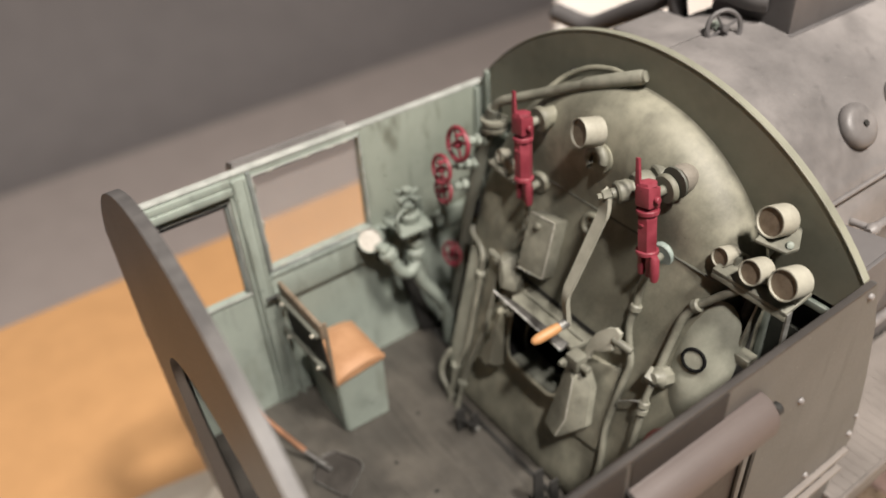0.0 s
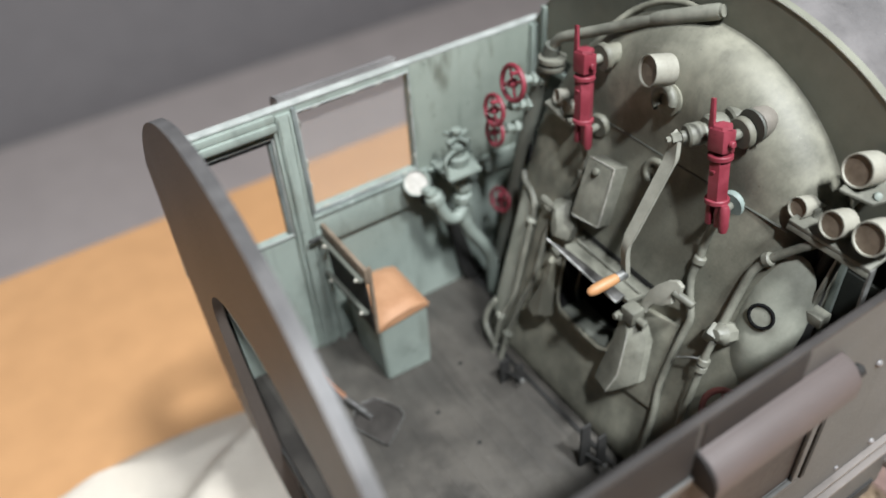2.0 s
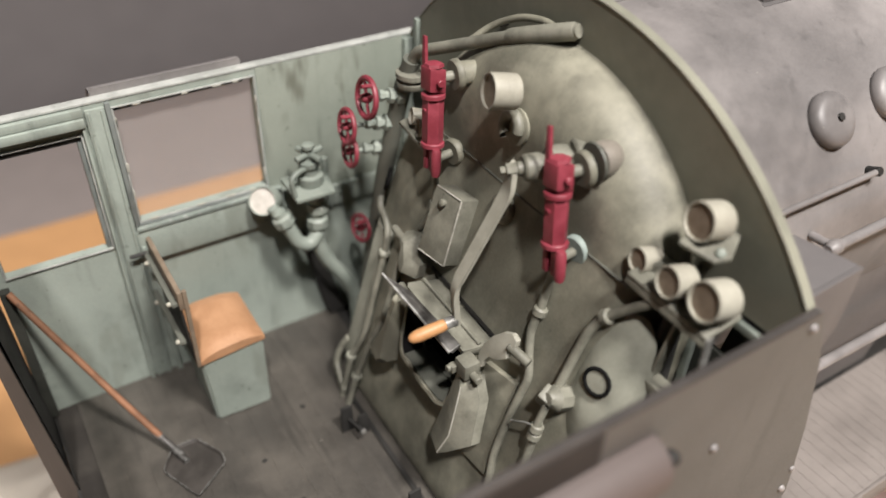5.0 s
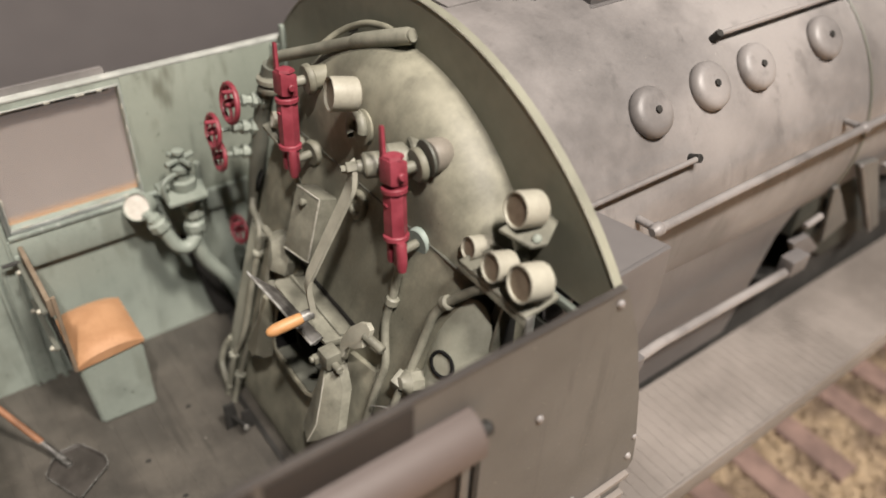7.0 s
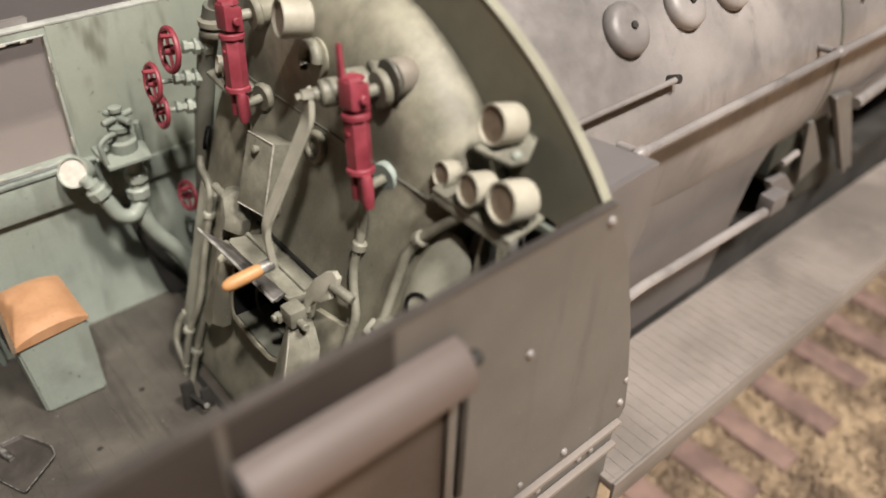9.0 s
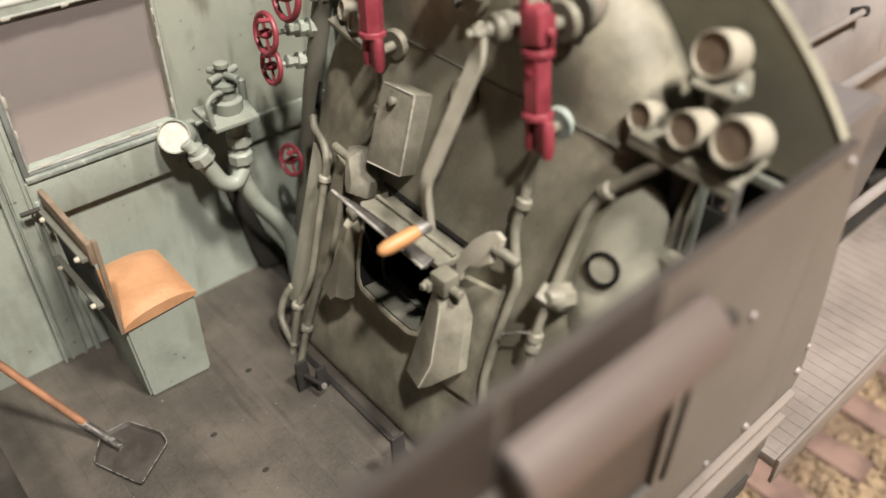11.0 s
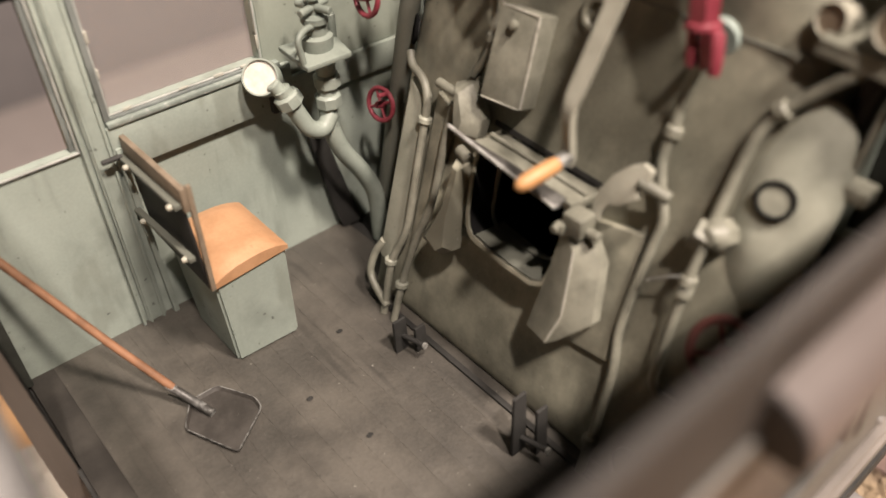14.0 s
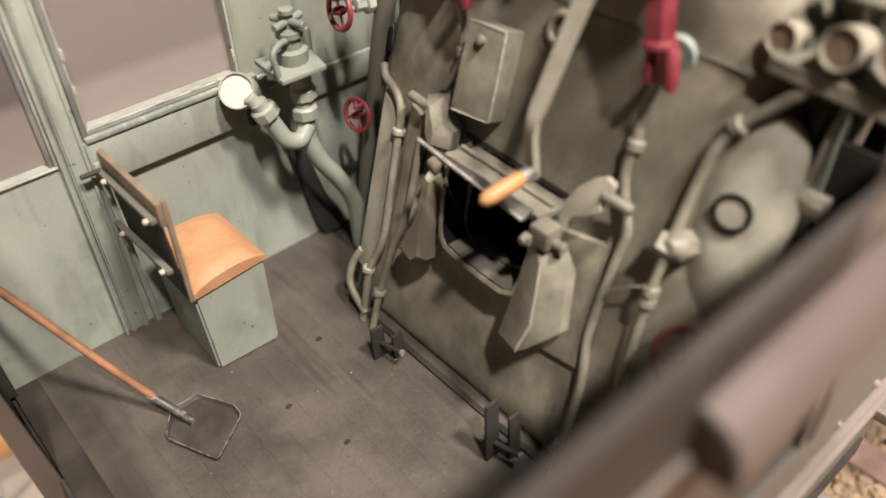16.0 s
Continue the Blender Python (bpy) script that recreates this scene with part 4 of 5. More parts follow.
part("flange", lathe(B(), [(0.05, 0), (0.082, 0.002), (0.084, 0.012), (0.07, 0.016)], (-0.276, -1.911, 2.134), (1, -0.1, 0.06), 24), DARK_OLIVE, th, "dark flange ring")


# ---- round gauges ----
def round_gauge(c, axis, r, deep, label, face=DIAL, body=CREAM):
    axis = Vector(axis).normalized()
    th = thing("pressure_gauge", c, label, "gauge", "round gauges")
    c = Vector(c)
    part("gauge_case", lathe(B(), [(r * 0.8, -deep), (r * 0.97, -deep * 0.92), (r, -deep * 0.7), (r, 0.0), (r * 0.98, 0.012), (r * 0.90, 0.012), (r * 0.88, -0.014)], c, axis, 26), body, th)
    part("dial", lathe(B(), [(r * 0.89, 0), (r * 0.89, 0.006), (0, 0.007)], c - axis * 0.008, axis, 26), face, th)
    part("bezel", ring(B(), c + axis * 0.008, axis, r * 0.93, r * 0.045, 26, 8), face if face is WHITE else body, th)
    return th


gx = (-0.95, 0.05, 0.28)
round_gauge((-0.43, -1.405, 2.255), (-0.95, 0.22, 0.16), 0.08, 0.125, "cream round pressure gauge with brown dial on the boiler top")
round_gauge((-0.18, -2.40, 2.122), (-0.92, 0.08, 0.22), 0.077, 0.115, "cream round gauge with brown dial on a small bracket")
round_gauge((-0.275, -2.245, 1.872), (-0.92, 0.1, 0.22), 0.052, 0.09, "small cream gauge with brown dial on the gauge shelf")
round_gauge((-0.32, -2.44, 1.922), (-0.92, 0.1, 0.22), 0.064, 0.10, "medium cream gauge with brown dial on the gauge shelf")
round_gauge((-0.315, -2.605, 1.952), (-0.92, 0.08, 0.22), 0.078, 0.115, "large cream gauge with brown dial on the gauge shelf")
round_gauge((-0.40, -0.715, 1.795), (-0.9, 0.3, 0.2), 0.045, 0.06, "small tan round gauge beside the vertical pipe", DIAL, CREAM)
round_gauge((-0.41, -0.80, 1.77), (-0.9, 0.3, 0.2), 0.045, 0.06, "small tan round gauge beside the vertical pipe", DIAL, CREAM)
part("small_shelf", slab(B(), [(-0.44, -0.64, 1.72), (-0.43, -0.87, 1.67), (-0.30, -0.87, 1.69), (-0.31, -0.64, 1.74)], (0, 0, 0.02), 0.005), OLIVE_LIGHT, backhead)

shelf = thing("gauge_shelf", (-0.3, -2.45, 1.8), "olive steel shelf on struts carrying three gauges", "shelf")
sh = [(-0.33, -2.245, 1.812), (-0.312, -2.648, 1.785), (-0.14, -2.655, 1.82), (-0.15, -2.25, 1.845)]
part("shelf_plate", slab(B(), sh, (0, 0, 0.022), 0.005), OLIVE_LIGHT, shelf)
part("shelf_lip", slab(B(), [sh[0], sh[1], (-0.317, -2.648, 1.758), (-0.335, -2.245, 1.785)], (0.015, 0, 0), 0.004), OLIVE_LIGHT, shelf)
part("strut", slab(B(), [(-0.31, -2.655, 1.80), (-0.27, -2.655, 1.80), (-0.25, -2.655, 1.42), (-0.29, -2.655, 1.42)], (0, 0.012, 0), 0.003), STEEL, shelf, "thin bright strut")
part("strut", slab(B(), [(-0.27, -2.50, 1.80), (-0.21, -2.50, 1.80), (-0.25, -2.46, 1.42), (-0.31, -2.46, 1.42)], (0, 0.015, 0), 0.003), OLIVE_LIGHT, shelf)
part("strut_foot", box(B(), (-0.33, -2.54, 1.36), (-0.25, -2.42, 1.42), 0.01), OLIVE_LIGHT, shelf)
for y, r in ((-2.28, 0.055), (-2.45, 0.07), (-2.60, 0.08)):
    part("gauge_foot", box(B(), (-0.25, y - r * 0.6, 1.82), (-0.17, y + r * 0.5, 1.88), 0.008), OLIVE_LIGHT, shelf)
brk = thing("gauge_bracket", (-0.1, -2.45, 2.0), "grey-green folded bracket under the upper gauge", "bracket")
part("bracket_plate", slab(B(), [(-0.25, -2.38, 2.03), (-0.19, -2.51, 2.0), (-0.12, -2.53, 2.0), (0.0, -2.46, 2.02), (0.0, -2.34, 2.035)], (0, 0, 0.016), 0.004), OLIVE_LIGHT, brk)
part("bracket_web", slab(B(), [(-0.22, -2.44, 2.01), (-0.20, -2.44, 1.95), (-0.005, -2.40, 1.93), (-0.005, -2.40, 2.02)], (0, 0.015, 0), 0.003), OLIVE_LIGHT, brk)
part("knob", lathe(B(), [(0.012, 0), (0.02, 0.012), (0.016, 0.03), (0, 0.035)], (-0.14, -2.49, 2.022), (-0.5, -0.4, 0.4), 12), GREEN_LIGHT, brk)
lc = thing("lubricator_column", (-0.2, -2.6, 1.0), "dark upright column behind the gauge shelf", "column")
part("column", box(B(), (-0.22, -2.42, 0.3), (-0.12, -2.36, 1.80), 0.015), DARK, lc)
part("column_pipe", pipe(B(), [(-0.3, -2.36, 1.2), (-0.25, -2.40, 1.5), (-0.2, -2.44, 1.78)], 0.03), DARK, lc)
hk = thing("steam_cock", (-0.3, -1.4, 2.05), "olive hook-shaped cock below the top gauge", "valve")
part("hook", ring(B(), (-0.315, -1.42, 2.06), (-1, 0.1, 0.2), 0.06, 0.025, 24, 10, 0.7), OLIVE_LIGHT, hk)
part("flange", lathe(B(), [(0.085, 0), (0.085, 0.02), (0.06, 0.03), (0, 0.03)], (-0.27, -1.42, 2.05), (-1, 0, 0.2), 20), OLIVE, hk)


# ---- handwheels ----
def handwheel(name, c, axis, R, stem, label, mat=RED, crank=True):
    axis = Vector(axis).normalized()
    c = Vector(c)
    th = thing(name, c, label, "handwheel", "red handwheels")
    part("rim", ring(B(), c, axis, R, R * 0.15, 28, 8), mat, th)
    part("hub", lathe(B(), [(R * 0.25, -0.02), (R * 0.28, 0), (R * 0.2, 0.03), (0, 0.035)], c, axis, 12), mat, th)
    fr = frame_of(axis)
    for k in range(4):
        d = fr @ Vector((math.cos(k * 1.5708 + 0.5), math.sin(k * 1.5708 + 0.5), 0))
        part("spoke", rod(B(), c + d * R * 0.2, c + d * R * 0.95, R * 0.085, n=8), mat, th)
    if crank:
        d = fr @ Vector((0.5, 0.86, 0))
        part("crank_pin", rod(B(), c + d * R, c + d * R + axis * 0.07, 0.012, n=8), mat, th)
    if stem:
        e = c - axis * stem
        part("stem", rod(B(), c, e, 0.013), GREEN_LIGHT, th)
        bm = B()
        lathe(bm, [(0.022, 0), (0.022, 0.02), (0.036, 0.024), (0.036, 0.05), (0.024, 0.054), (0.024, 0.07), (0.034, 0.074), (0.034, 0.1)], c - axis * stem * 0.5, -axis, 8)
        part("gland_nut", bm, GREEN_LIGHT, th)
    return th


handwheel("handwheel", (-0.535, -0.462, 1.817), (-0.97, 0.02, 0.16), 0.105, 0.25, "crimson handwheel on a steam valve, upper")
handwheel("handwheel", (-0.63, -0.405, 1.645), (-0.97, 0.02, 0.16), 0.092, 0.28, "crimson handwheel on a steam valve, middle of three")
handwheel("handwheel", (-0.60, -0.365, 1.458), (-0.97, 0.02, 0.16), 0.085, 0.26, "crimson handwheel on a steam valve, lowest of three")
handwheel("handwheel", (-0.53, -0.32, 0.87), (-0.95, -0.15, 0.2), 0.082, 0.18, "crimson handwheel on a low pipe by the cab side")
handwheel("handwheel", (-0.68, -2.40, 0.86), (-0.85, -0.1, 0.5), 0.115, 0.15, "dull dark red handwheel low beside the boiler", RED_DARK)

# steam manifold the far valves sit on
man = thing("steam_manifold", (-0.33, -0.45, 0.6), "dark olive upright steam pipe with valve bodies", "pipe")
part("riser", pipe(B(), [(-0.31, -0.55, 2.02), (-0.34, -0.48, 1.80), (-0.40, -0.40, 1.3), (-0.42, -0.34, 0.95), (-0.5, -0.2, 0.0)], 0.05, 0.1), DARK_OLIVE, man)
for p in ((-0.33, -0.50, 1.80), (-0.38, -0.44, 1.62), (-0.38, -0.40, 1.44)):
    part("valve_body", lathe(B(), [(0.045, 0), (0.048, 0.012), (0.048, 0.04), (0.03, 0.045), (0.03, 0.06), (0.043, 0.065), (0.043, 0.09), (0.026, 0.095), (0.026, 0.12), (0.034, 0.124), (0.034, 0.145), (0.018, 0.15)], p, (-0.95, 0.15, 0.14), 8), GREEN_LIGHT, man)
tp = thing("top_pipe", (-0.2, -1.0, 2.1), "thick olive steam pipe running across the boiler top", "pipe")
part("tube", pipe(B(), [(-0.312, -0.548, 1.93), (-0.305, -0.56, 2.065), (-0.27, -0.68, 2.12), (-0.125, -1.16, 2.345), (-0.03, -1.46, 2.462)], 0.031, 0.12, 14), OLIVE_LIGHT, tp)
part("flange", lathe(B(), [(0.075, 0), (0.08, 0.01), (0.08, 0.03), (0.06, 0.035), (0.06, 0.05), (0.085, 0.055), (0.085, 0.08), (0.05, 0.085)], (-0.315, -0.548, 1.872), (0.05, 0, 1), 18), OLIVE_LIGHT, tp)
part("sleeve", lathe(B(), [(0.034, 0), (0.038, 0.02), (0.041, 0.1), (0.041, 0.35), (0.036, 0.365)], (-0.135, -1.12, 2.328), (0.095, -0.30, 0.117), 16), OLIVE_LIGHT, tp)
part("branch", pipe(B(), [(-0.20, -0.88, 2.22), (-0.10, -0.95, 2.32), (-0.05, -1.10, 2.40), (-0.03, -1.25, 2.425), (-0.02, -1.32, 2.41)], 0.017, 0.08), OLIVE, tp)


# ---- pipes down the backplate ----
def pipe_run(name, pts, r, clamps, label, mat=OLIVE_LIGHT):
    th = thing(name, pts[-1], label, "pipe")
    part("tube", pipe(B(), pts, r, 0.05), mat, th)
    for c, d in clamps:
        d = Vector(d).normalized()
        part("union", lathe(B(), [(r * 1.25, -0.022), (r * 1.6, -0.015), (r * 1.6, 0.015), (r * 1.25, 0.022)], c, d, 12), mat, th)
    return th


pipe_run("gauge_drain_pipe", [(-0.435, -1.948, 1.68), P(-1.905, 1.59, 0.055), P(-1.893, 1.495, 0.035), P(-1.902, 1.40, 0.03), P(-1.893, 1.305, 0.03), P(-1.925, 1.225, 0.03), P(-1.995, 1.105, 0.03), P(-1.985, 1.015, 0.03), P(-1.978, 0.785, 0.03), P(-1.985, 0.64, 0.03), P(-2.028, 0.485, 0.03), P(-2.045, 0.22, 0.03), P(-2.055, 0.0, 0.03)], 0.021,
         [(P(-1.902, 1.40, 0.03), (0.3, -0.05, 1)), (P(-2.045, 0.16, 0.03), (0.3, 0, 1))], "olive drain pipe from the water gauge to the floor")
pipe_run("gauge_drain_pipe", [(-0.462, -1.01, 1.67), P(-1.005, 1.55, 0.07), P(-1.02, 1.42, 0.05), P(-0.97, 1.32, 0.03), P(-0.93, 1.25, 0.02)], 0.018, [(P(-1.015, 1.44, 0.055), (0.3, 0.1, 1))], "thin olive pipe below the far water gauge")
pipe_run("blower_pipe", [P(-2.40, 1.78, 0.0), P(-2.308, 1.692, 0.018), P(-2.22, 1.59, 0.02), P(-2.19, 1.533, 0.022), P(-2.173, 1.48, 0.025), P(-2.166, 1.33, 0.03), P(-2.17, 1.18, 0.05)], 0.022, [(P(-2.222, 1.592, 0.02), (0.15, -0.75, 0.7))], "olive pipe with union nut bent over the boiler shoulder")
vb = thing("angle_valve", P(-2.2, 1.1, 0.05), "olive angle valve with hexagon bonnet and thin wire", "valve")
part("valve_body", lathe(B(), [(0.055, 0), (0.06, 0.015), (0.06, 0.08), (0.042, 0.1), (0.03, 0.12), (0, 0.125)], P(-2.205, 1.155, -0.01), (-1, 0.1, 0.3), 8), OLIVE_LIGHT, vb)
part("bonnet", box(B(), (-0.04, -0.03, -0.045), (0.04, 0.03, 0.045), 0.012, Matrix.Translation(P(-2.155, 1.16, 0.08)) @ pose(0, 0, 0, 20, -18, 15)), OLIVE_LIGHT, vb)
part("stem", rod(B(), P(-2.185, 1.14, 0.09), P(-2.18, 1.02, 0.09), 0.018), OLIVE_LIGHT, vb)
part("wire", pipe(B(), [P(-2.17, 1.02, 0.10), P(-2.12, 1.00, 0.11), P(-2.09, 0.97, 0.10), P(-2.04, 0.93, 0.09)], 0.005, 0.03, 6), STEEL, vb)
pipe_run("blower_pipe", [P(-2.18, 1.04, 0.085), P(-2.177, 0.97, 0.07), P(-2.172, 0.87, 0.05), P(-2.188, 0.575, 0.045), P(-2.215, 0.52, 0.03), P(-2.27, 0.48, -0.02)], 0.02, [(P(-2.179, 1.0, 0.078), (0.3, 0, 1)), (P(-2.176, 0.95, 0.068), (0.3, 0, 1))], "olive pipe from the angle valve down the boiler side")

# casing and pipes on the far side of the fire door
dc = thing("pipe_casing", P(-0.62, 0.0, 0.05), "olive channel casing with two pipes down the boiler face", "casing")
part("casing", slab(B(), [P(-0.60, 1.13, 0.06), P(-0.735, 1.06, 0.06), P(-0.785, 0.47, 0.06), P(-0.72, 0.26, 0.055), P(-0.635, 0.26, 0.055)], (0.065, 0.03, 0.02), 0.012), BULGE, dc)
part("casing_web", slab(B(), [P(-0.755, 1.12, 0.03), P(-0.895, 1.06, 0.03), P(-0.875, 0.55, 0.03), P(-0.825, 0.33, 0.03), P(-0.80, 0.40, 0.03)], (0.03, 0, 0), 0.008), OLIVE, dc)
part("casing_pipe", pipe(B(), [P(-0.55, 1.235, 0.05), P(-0.585, 1.19, 0.06), P(-0.69, 1.16, 0.065), P(-0.742, 1.085, 0.066), P(-0.75, 1.0, 0.066), P(-0.77, 0.768, 0.066), P(-0.797, 0.469, 0.066), P(-0.733, 0.285, 0.064), P(-0.753, 0.09, 0.06), P(-0.76, 0.0, 0.06)], 0.02, 0.07), OLIVE_LIGHT, dc)
part("casing_pipe", pipe(B(), [P(-0.885, 1.12, 0.05), P(-0.89, 0.97, 0.058), P(-0.905, 0.77, 0.058), P(-0.90, 0.63, 0.058), P(-0.857, 0.464, 0.058), P(-0.836, 0.204, 0.058), P(-0.84, 0.0, 0.058)], 0.019, 0.06), OLIVE_LIGHT, dc)
for p in (P(-0.75, 1.0, 0.066), P(-0.732, 0.28, 0.064), P(-0.836, 0.204, 0.058)):
    part("union", lathe(B(), [(0.026, -0.018), (0.033, -0.01), (0.033, 0.01), (0.026, 0.018)], p, (0.3, 0, 1), 12), BULGE, dc)
part("loop_pipe", pipe(B(), [P(-0.64, 0.34, 0.05), P(-0.60, 0.25, 0.06), P(-0.60, 0.145, 0.065), P(-0.68, 0.09, 0.065), P(-0.78, 0.05, 0.065)], 0.02, 0.07), OLIVE_LIGHT, dc)

# ---- injector stand with the white gauge by the far side sheet ----
inj = thing("injector_stand", (-0.85, -0.2, 0.85), "green injector valve with plate and elbow pipes", "injector")
part("table_plate", slab(B(), [(-0.93, -0.34, 1.19), (-0.70, -0.36, 1.20), (-0.66, -0.14, 1.215), (-0.93, -0.10, 1.21)], (0, 0, 0.025), 0.008), GREEN_SHADED, inj)
bm = B()
lathe(bm, [(0.07, 0), (0.075, 0.02), (0.075, 0.07), (0.05, 0.08), (0.05, 0.13), (0.065, 0.14), (0.065, 0.165), (0.025, 0.175), (0.022, 0.24), (0.035, 0.245), (0.035, 0.265), (0, 0.27)], (-0.79, -0.22, 1.215), (0, 0, 1), 14)
part("valve_column", bm, GREEN_SHADED, inj)
part("cross_handle", rod(B(), (-0.88, -0.25, 1.42), (-0.70, -0.19, 1.42), 0.018), GREEN_SHADED, inj)
part("cross_handle", rod(B(), (-0.82, -0.13, 1.42), (-0.76, -0.31, 1.42), 0.018), GREEN_SHADED, inj)
for a in (0.4,):
    c = Vector((-0.79 + 0.12 * math.cos(a), -0.22 + 0.10 * math.sin(a), 1.215))
    part("post", rod(B(), c, c + Vector((0, 0, 0.13)), 0.02), GREEN_SHADED, inj)
part("curved_link", pipe(B(), [(-0.92, -0.30, 1.21), (-0.94, -0.30, 1.34), (-0.87, -0.27, 1.36), (-0.80, -0.24, 1.34)], 0.015), GREEN_SHADED, inj)
part("down_pipe", pipe(B(), [(-0.76, -0.22, 1.20), (-0.765, -0.22, 1.0), (-0.79, -0.23, 0.82), (-0.735, -0.24, 0.645), (-0.635, -0.25, 0.49), (-0.56, -0.26, 0.32), (-0.55, -0.26, 0.0)], 0.047, 0.12, 14), GREEN_LIGHT, inj)
part("elbow", pipe(B(), [(-1.00, -0.20, 1.08), (-0.95, -0.22, 0.95), (-0.91, -0.25, 0.85), (-0.84, -0.26, 0.82), (-0.775, -0.24, 0.88)], 0.043, 0.07, 14), GREEN_LIGHT, inj)
for c, d in (((-0.763, -0.22, 1.05), (0, 0, 1)), ((-0.975, -0.21, 1.02), (-0.4, 0.2, 1)), ((-0.772, -0.225, 0.95), (0, 0, 1))):
    part("union", lathe(B(), [(0.055, -0.035), (0.066, -0.025), (0.066, 0.025), (0.055, 0.035)], c, d, 8), GREEN_LIGHT, inj)
# Black slab stands in for the shadow behind the down pipe.
part("pipe_shade_slab", slab(B(), [(-0.83, -0.06, 0.78), (-0.73, -0.06, 0.70), (-0.57, -0.06, 0.12), (-0.53, -0.06, 0.0), (-0.66, -0.06, 0.0), (-0.705, -0.06, 0.14)], (0, 0.03, 0), 0.005), DARK, inj)
part("wall_bracket", box(B(), (-1.0, -0.10, 0.90), (-0.95, -0.06, 1.1), 0.01), DARK, inj)
round_gauge((-1.055, -0.125, 1.13), (-0.58, -0.62, 0.55), 0.087, 0.09, "round gauge with a blank white dial on the injector elbow", WHITE, GREEN_LIGHT)
part("gauge_neck", rod(B(), (-1.03, -0.175, 1.11), (-0.99, -0.2, 1.04), 0.035), GREEN_LIGHT, inj)

# ---- seat ----
seat = thing("driver_seat", (-1.46, -0.35, 0.0), "green box seat with tan padded top and dark railed backrest", "seat")
bm = B()
lo = [(-1.642, -0.562, 0.0), (-1.312, -0.576, 0.0), (-1.312, -0.19, 0.0), (-1.642, -0.17, 0.0)]
hi = [(-1.678, -0.60, 0.53), (-1.306, -0.575, 0.53), (-1.306, -0.19, 0.53), (-1.678, -0.16, 0.53)]
a, b = [bm.verts.new(p) for p in lo], [bm.verts.new(p) for p in hi]
bm.faces.new(a[::-1])
bm.faces.new(b)
for k in range(4):
    bm.faces.new((a[k], a[(k + 1) % 4], b[(k + 1) % 4], b[k]))
bmesh.ops.bevel(bm, geom=bm.edges[:], offset=0.012, segments=2, affect="EDGES")
part("box_body", bm, GREEN, seat)
bm = B()
rows = []
for i in range(13):
    u = i / 12
    row = []
    for j in range(13):
        v = j / 12
        x = -1.688 + 0.392 * u
        y0, y1 = -0.612 + 0.03 * u, -0.15
        crown = 0.055 * (1 - abs(2 * u - 1) ** 2.6) * (0.75 + 0.25 * (1 - abs(2 * v - 1) ** 4))
        row.append(bm.verts.new((x, y0 + (y1 - y0) * v, 0.548 + 0.02 * min(1, 5 * min(u, 1 - u, v, 1 - v) + 0.2) + crown)))
    rows.append(row)
for p, q in zip(rows, rows[1:]):
    for j in range(12):
        bm.faces.new((p[j], q[j], q[j + 1], p[j + 1]))
low = bmesh.ops.extrude_face_region(bm, geom=bm.faces[:])
for v in low["geom"]:
    if isinstance(v, bmesh.types.BMVert):
        v.co.z = 0.531
part("cushion", bm, TAN, seat, "tan padded cushion with creased edge")
bk = part("backrest", slab(B(), [(-1.70, -0.59, 0.53), (-1.70, -0.06, 0.53), (-1.722, -0.06, 1.0), (-1.722, -0.59, 1.0)], (0.012, 0, 0.002), 0.004), DARK, seat, "dark backrest board")
part("top_plank", slab(B(), [(-1.722, -0.615, 0.965), (-1.722, -0.04, 0.95), (-1.722, -0.04, 1.06), (-1.722, -0.615, 1.08)], (0.026, 0, 0.002), 0.005), POST, bk, "dull brown top plank with rubbed edge")
for z, rise in ((0.955, 0.03), (0.66, 0.055)):
    rl = part("rail", slab(B(), [(-1.755, -0.60, z + rise), (-1.755, -0.04, z), (-1.755, -0.04, z + 0.022), (-1.755, -0.60, z + rise + 0.022)], (0.03, 0, 0), 0.004), DARK_OLIVE, bk, "dull dark steel rail")
    for y in (-0.155, -0.57):
        part("bolt", lathe(B(), [(0.014, 0), (0.014, 0.012), (0.009, 0.02), (0, 0.022)], (-1.755, y, z + 0.011 - rise * (y + 0.04) / 0.56), (-1, 0, 0), 10), CREAM, rl, "bright bolt head")
part("end_post", slab(B(), [(-1.70, -0.615, 0.53), (-1.678, -0.615, 0.53), (-1.672, -0.615, 1.082), (-1.695, -0.615, 1.082)], (0, 0.022, 0), 0.005), POST, seat, "dull brown wooden end post")
part("end_post", slab(B(), [(-1.72, -0.02, 0.0), (-1.69, -0.02, 0.0), (-1.72, -0.02, 1.0), (-1.75, -0.02, 1.0)], (0, -0.025, 0), 0.005), GREEN, seat)

# ---- shovel ----
shv = thing("shovel", (-1.98, -0.98, 0.0), "coal shovel with dark steel blade and brown wooden shaft", "shovel")
bm = B()
corners = [(-1.943, -0.645), (-1.807, -0.649), (-1.712, -0.822), (-1.717, -0.895), (-1.92, -1.036), (-2.034, -0.776)]
ring_pts = [corners[-1]] + corners + [corners[0]]
blade = [q.xy for k in range(6) for q in rounded([(*ring_pts[k], 0), (*ring_pts[k + 1], 0), (*ring_pts[k + 2], 0)], 0.025)[1:-1]]
cen = Vector((-1.885, -0.82, 0.012))
top = [bm.verts.new((x, y, 0.03)) for x, y in blade]
mid = [bm.verts.new(cen.lerp(Vector((x, y, 0.014)), 0.93)) for x, y in blade]
und = [bm.verts.new((x, y, 0.018)) for x, y in blade]
bot = [bm.verts.new(cen.lerp(Vector((x, y, 0.002)), 0.93)) for x, y in blade]
